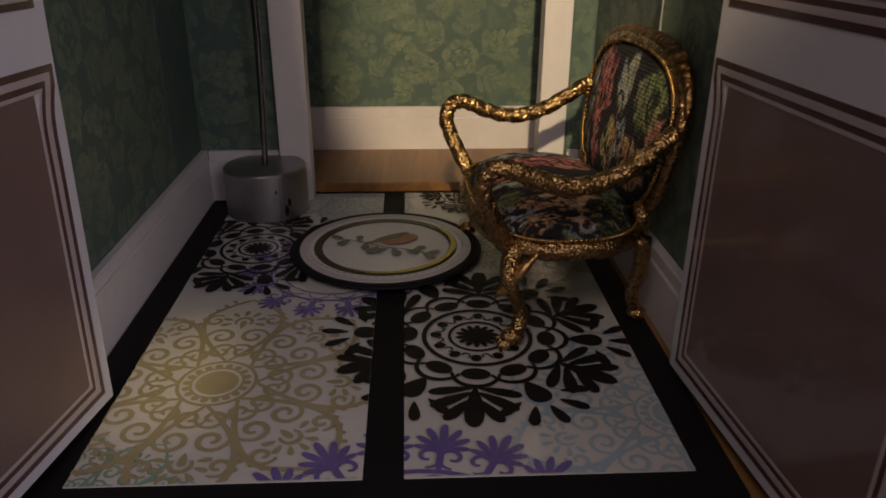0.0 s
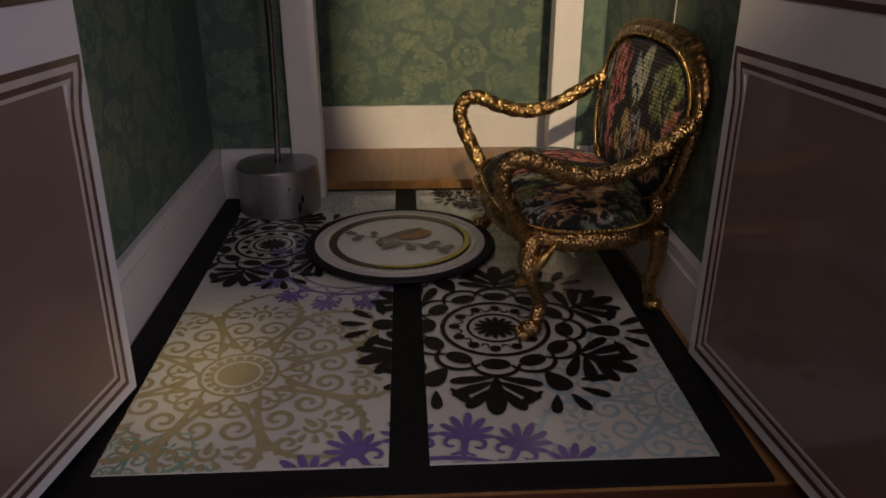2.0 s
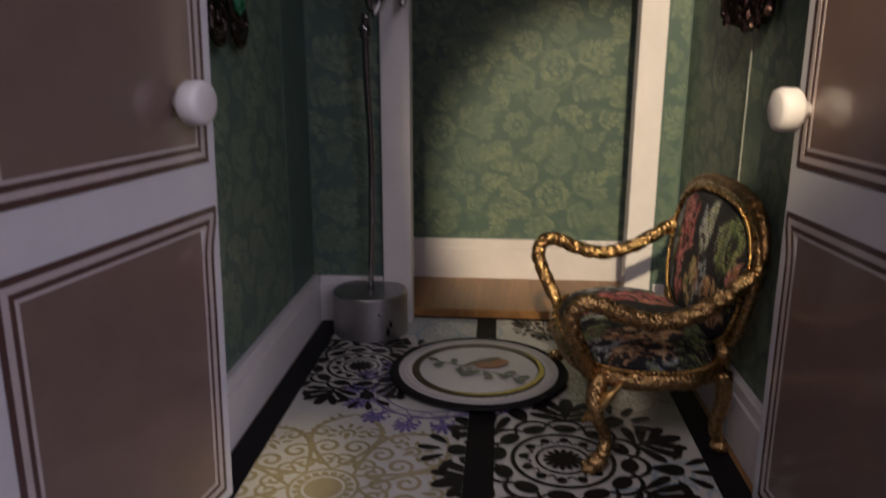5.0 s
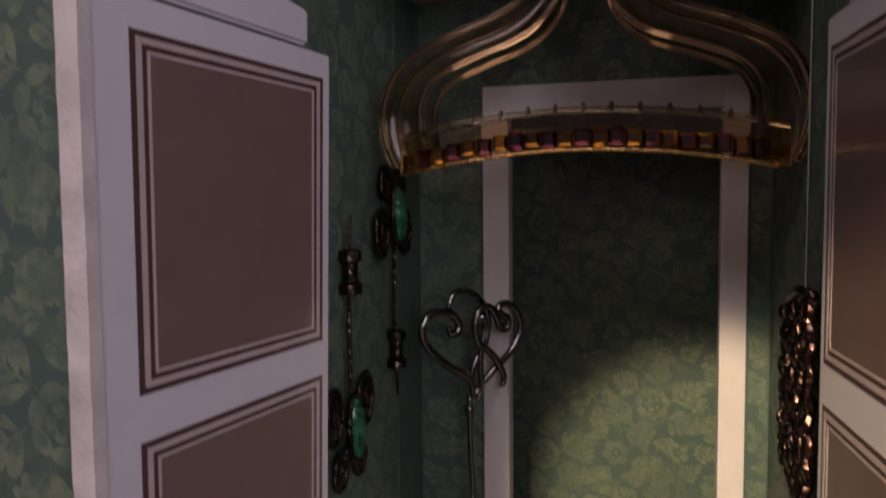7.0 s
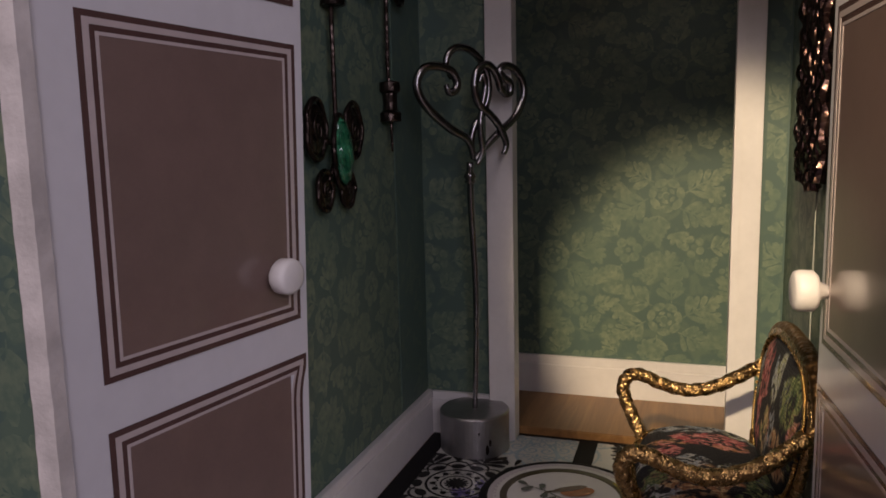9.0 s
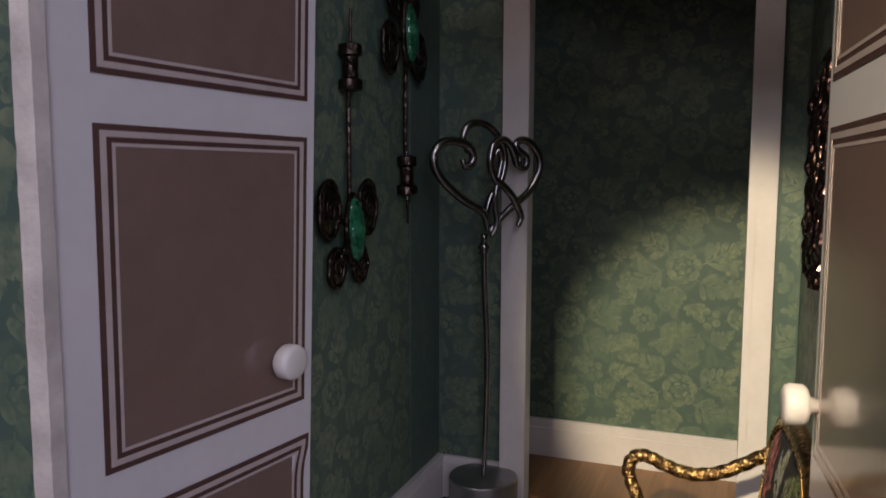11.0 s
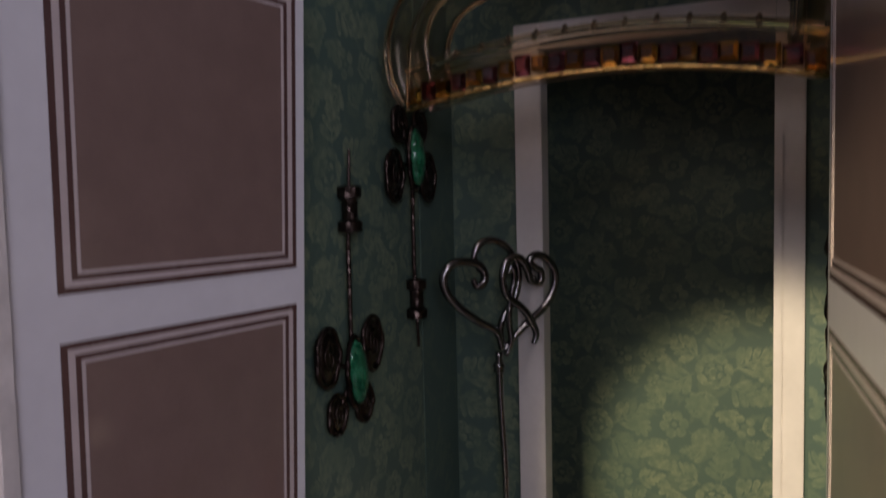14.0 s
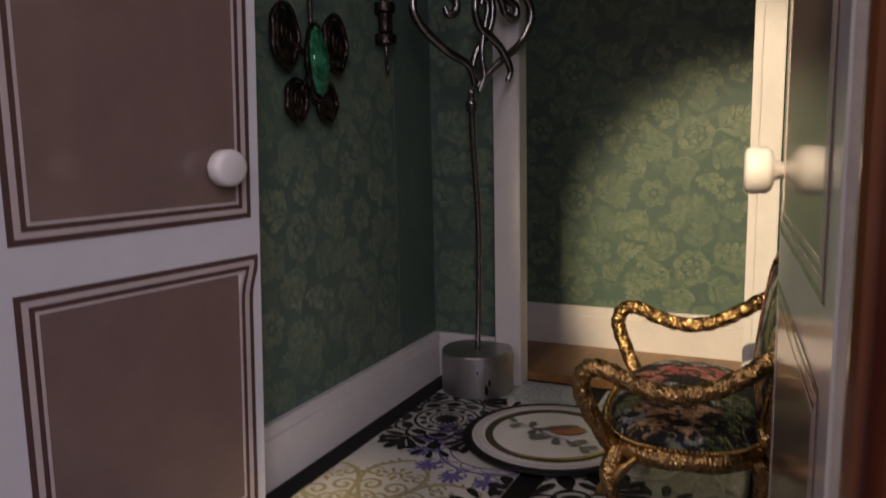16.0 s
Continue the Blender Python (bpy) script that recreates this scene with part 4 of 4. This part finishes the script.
for side in (-1, 1):
    for name, y, thin in (("arm", 0.2985, 0.0010), ("back_arm", 0.3220, 0.0009)):
        outer = curve([(0.0080 + side * x, y - bow, z) for x, bow, z in ((0.0185, 0, 0.3880), (0.0240, 0.001, 0.3775), (0.0400, 0.002, 0.3665), (0.0660, 0.003, 0.3570), (0.0860, 0.003, 0.3455), (0.0955, 0.002, 0.3270), (0.0950, 0.001, 0.3080), (0.0900, 0, 0.2960))], 7)
        inner = curve([(0.0080 + side * x, y - bow, z) for x, bow, z in ((0.0095, 0, 0.3820), (0.0130, 0.001, 0.3690), (0.0260, 0.002, 0.3560), (0.0480, 0.003, 0.3475), (0.0670, 0.003, 0.3390), (0.0745, 0.002, 0.3270), (0.0750, 0.001, 0.3160), (0.0740, 0, 0.3080))], 7)
        bm = bmesh.new()
        rows = []
        for p, q in zip(outer, inner):                # a shallow channel: its middle lies deeper than its rims
            ring = [p.lerp(q, t) + Vector((0, 0.0040 * math.sin(math.pi * t), 0)) for t in (0.0, 0.2, 0.4, 0.6, 0.8, 1.0)]
            rows.append([bm.verts.new(v + Vector((0, -thin, 0))) for v in ring] + [bm.verts.new(v + Vector((0, thin, 0))) for v in reversed(ring)])
        for a, b in zip(rows, rows[1:]):
            for j in range(12):
                bm.faces.new((a[j], a[(j + 1) % 12], b[(j + 1) % 12], b[j]))
        bm.faces.new(rows[0])
        bm.faces.new(rows[-1][::-1])
        arm = part(name, bm, AMBER, clip, "clear curved plastic arm", True)
        for line, r in ((outer, 0.0009), (inner, 0.0012)):
            bm = bmesh.new()
            tube(bm, [p + Vector((0, -0.0012, 0)) for p in line], r, 10, up=(0, 1, 0))
            part("rim", bm, AMBER, arm, "", True)
bm = bmesh.new()
for i in range(7):
    x = 0.0015 + 0.0022 * i
    tube(bm, [(x, 0.3100 + 0.0062 * math.cos(a), 0.3880 + 0.0062 * math.sin(a)) for a in (2 * math.pi * j / 16 for j in range(16))], 0.0008, 6, True, up=(1, 0, 0))
part("spring", bm, GOLD_PLAIN, clip, "coppery coil spring")
part("hinge", boxes((-0.0080, 0.0240, 0.2950, 0.3030, 0.3830, 0.3930), (-0.0080, 0.0240, 0.3170, 0.3250, 0.3830, 0.3930), bevel=0.0018), AMBER, clip)
bm = bmesh.new()
tube(bm, [(0.0080, 0.3100, 0.3850), (0.0080, 0.3100, CEIL)], 0.0007, 6)
part("cord", bm, THREAD, clip)

# ---- the gilt armchair ----
CX, CY = 0.0600, 0.2875
chair = thing("armchair", (CX, CY, 0.0006), "ornate gilt metal armchair with floral needlepoint upholstery", "armchair")


def seat_outline(k, z, n=44):
    pts = []
    for i in range(n):
        a = 2 * math.pi * i / n
        c, s = math.cos(a), math.sin(a)
        e = 2 / 2.7
        wide = 0.0480 - 0.0030 * (c + 1) / 2
        pts.append((CX + 0.0010 + 0.0290 * k * math.copysign(abs(c) ** e, c), CY + wide * k * math.copysign(abs(s) ** e, s), z))
    return pts


bm = bmesh.new()
rows = [[bm.verts.new(p) for p in seat_outline(k, z)] for k, z in ((0.97, 0.0335), (0.97, 0.0375), (0.90, 0.0415), (0.72, 0.0450), (0.45, 0.0468), (0.18, 0.0474))]
for a, b in zip(rows, rows[1:]):
    for j in range(len(a)):
        bm.faces.new((a[j], a[(j + 1) % len(a)], b[(j + 1) % len(a)], b[j]))
bm.faces.new(rows[-1])
bm.faces.new(rows[0])
part("seat", bm, TAPESTRY_SEAT, chair, "domed needlepoint seat with pink roses on black", True)
bm = bmesh.new()
tube(bm, seat_outline(1.0, 0.0340, 96), 0.0034, 20, True, twist=0.9, depth=0.08)
rail = part("seat_rail", bm, GOLD, chair, "chased gilt seat rail", True)
bm = bmesh.new()
for i, p in enumerate(curve(seat_outline(1.03, 0.0380, 36), 5, True)):
    blob(bm, p, (0.0008, 0.0008, 0.0007), seg=6)
part("beading", bm, GOLD_PLAIN, rail, "fine gilt beading", True)


def back_point(a, k, lift=0.0, e=2 / 2.9):
    c, s = math.cos(a), math.sin(a)
    y, z = 0.0475 * k * math.copysign(abs(c) ** e, c), 0.0285 * k * math.copysign(abs(s) ** e, s)
    z += 0.0025 * max(0, s) * (1 - c * c)
    zz = 0.0650 + z
    return (0.0868 + (zz - 0.036) * 0.13 - lift, CY + y * (0.86 + 0.16 * (zz - 0.036) / 0.06), zz)


n = 52
ANG = [2 * math.pi * i / n for i in range(n)]
bm = bmesh.new()
rows = [[bm.verts.new(back_point(a, k, lift)) for a in ANG] for k, lift in ((0.95, -0.0020), (0.95, 0.0010), (0.84, 0.0032), (0.60, 0.0046), (0.30, 0.0052))]
for a, b in zip(rows, rows[1:]):
    for j in range(n):
        bm.faces.new((a[j], a[(j + 1) % n], b[(j + 1) % n], b[j]))
bm.faces.new(rows[-1])
bm.faces.new(rows[0])
part("backrest", bm, TAPESTRY_BACK, chair, "padded needlepoint back with a pink rose on black", True)
bm = bmesh.new()
tube(bm, [back_point(a, 1.0) for a in ANG], [0.0020 + 0.0012 * max(0.0, math.sin(a)) ** 3 for a in ANG], 12, True, up=(1, 0, 0))
crest = bmesh.new()
tube(crest, [back_point(a, 1.045, -0.0006) for a in np.linspace(0.30, math.pi - 0.30, 40)], [0.0014 + 0.0020 * math.sin(math.pi * i / 39) for i in range(40)], 12, up=(1, 0, 0))
part("crest_rail", crest, GILT_DARK, chair, "dull brown gilt crest rail", True)
frame_part = part("back_frame", bm, GOLD, chair, "chased gilt frame round the back", True)
bm = bmesh.new()
for a in np.linspace(0, 2 * math.pi, 170):
    blob(bm, back_point(a, 0.955, 0.0026), (0.0008, 0.0008, 0.0008), seg=6)
part("beading", bm, GOLD_PLAIN, frame_part, "fine gilt beading", True)
for side in (1, -1):
    w = 0.0475
    ctrl = [(0.0905, w - 0.0030, 0.0730), (0.0800, w, 0.0655), (0.0690, w + 0.0008, 0.0595), (0.0570, w + 0.0012, 0.0573), (0.0450, w + 0.0012, 0.0600), (0.0360, w + 0.0010, 0.0638), (0.0298, w, 0.0632), (0.0272, w - 0.0008, 0.0570), (0.0305, w - 0.0025, 0.0470), (0.0368, w - 0.0065, 0.0345)]
    line = curve([(x, CY + side * y, z) for x, y, z in ctrl], 12)
    bm = bmesh.new()
    tube(bm, line, [0.0031 + 0.0001 * math.sin(i * 1.25) for i in range(len(line))], 25, twist=0.8, depth=0.085)
    part("arm", bm, GOLD, chair, "gilt arm wound with chased leaves", True)
for side in (1, -1):
    w = 0.0440
    ctrl = [(0.0400, w - 0.0030, 0.0330), (0.0370, w + 0.0030, 0.0270), (0.0385, w + 0.0045, 0.0200), (0.0415, w + 0.0030, 0.0130), (0.0412, w + 0.0040, 0.0075), (0.0390, w + 0.0055, 0.0040)]
    line = curve([(x, CY + side * y, z) for x, y, z in ctrl], 6)
    k = len(line) - 1
    bm = bmesh.new()
    tube(bm, line, [0.0042 - 0.0019 * math.sin(math.pi * min(1, i / k * 0.9)) if i < k * 0.85 else 0.0025 for i in range(k + 1)], 12)
    blob(bm, (0.0382, CY + side * (w + 0.0062), 0.0040), (0.0042, 0.0036, 0.0034), seg=12)
    for j in (-1, 0, 1):
        blob(bm, (0.0352, CY + side * (w + 0.0068 + 0.0022 * j), 0.0024), (0.0028, 0.0013, 0.0018), seg=8)
    leg = part("leg", bm, GOLD, chair, "curved gilt front leg with a claw foot", True)
    for j in range(6):                                # a ribbed shell on the knee
        t = (j - 2.5) / 2.5
        bm = bmesh.new()
        blob(bm, (0.0395 + 0.0030 * t, CY + side * (w + 0.0052 - 0.0018 * abs(t)), 0.0262 + 0.0022 * t), (0.0013, 0.0022, 0.0075), (0, 34, 0), 10)
        part("shell_rib", bm, GOLD_PLAIN, leg, "gilt rib of a shell", True)
    ctrl = [(0.0860, 0.0390, 0.0340), (0.0868, 0.0385, 0.0230), (0.0852, 0.0375, 0.0120), (0.0880, 0.0370, 0.0030)]
    line = curve([(x, CY + side * y, z) for x, y, z in ctrl], 6)
    bm = bmesh.new()
    tube(bm, line, [0.0034 - 0.0013 * i / len(line) for i in range(len(line))], 12)
    blob(bm, (0.0878, CY + side * 0.0372, 0.0034), (0.0038, 0.0034, 0.0028), seg=10)
    part("leg", bm, GOLD, chair, "gilt back leg", True)
    bm = bmesh.new()
    tube(bm, [(0.0870, CY + side * 0.0330, 0.0330), (0.0872, CY + side * 0.0330, 0.0450)], 0.0032, 10)
    part("back_post", bm, GOLD, chair, "", True)
chair.rotation_euler.z = radians(4.2)
chair.location.x += 0.0006 * U
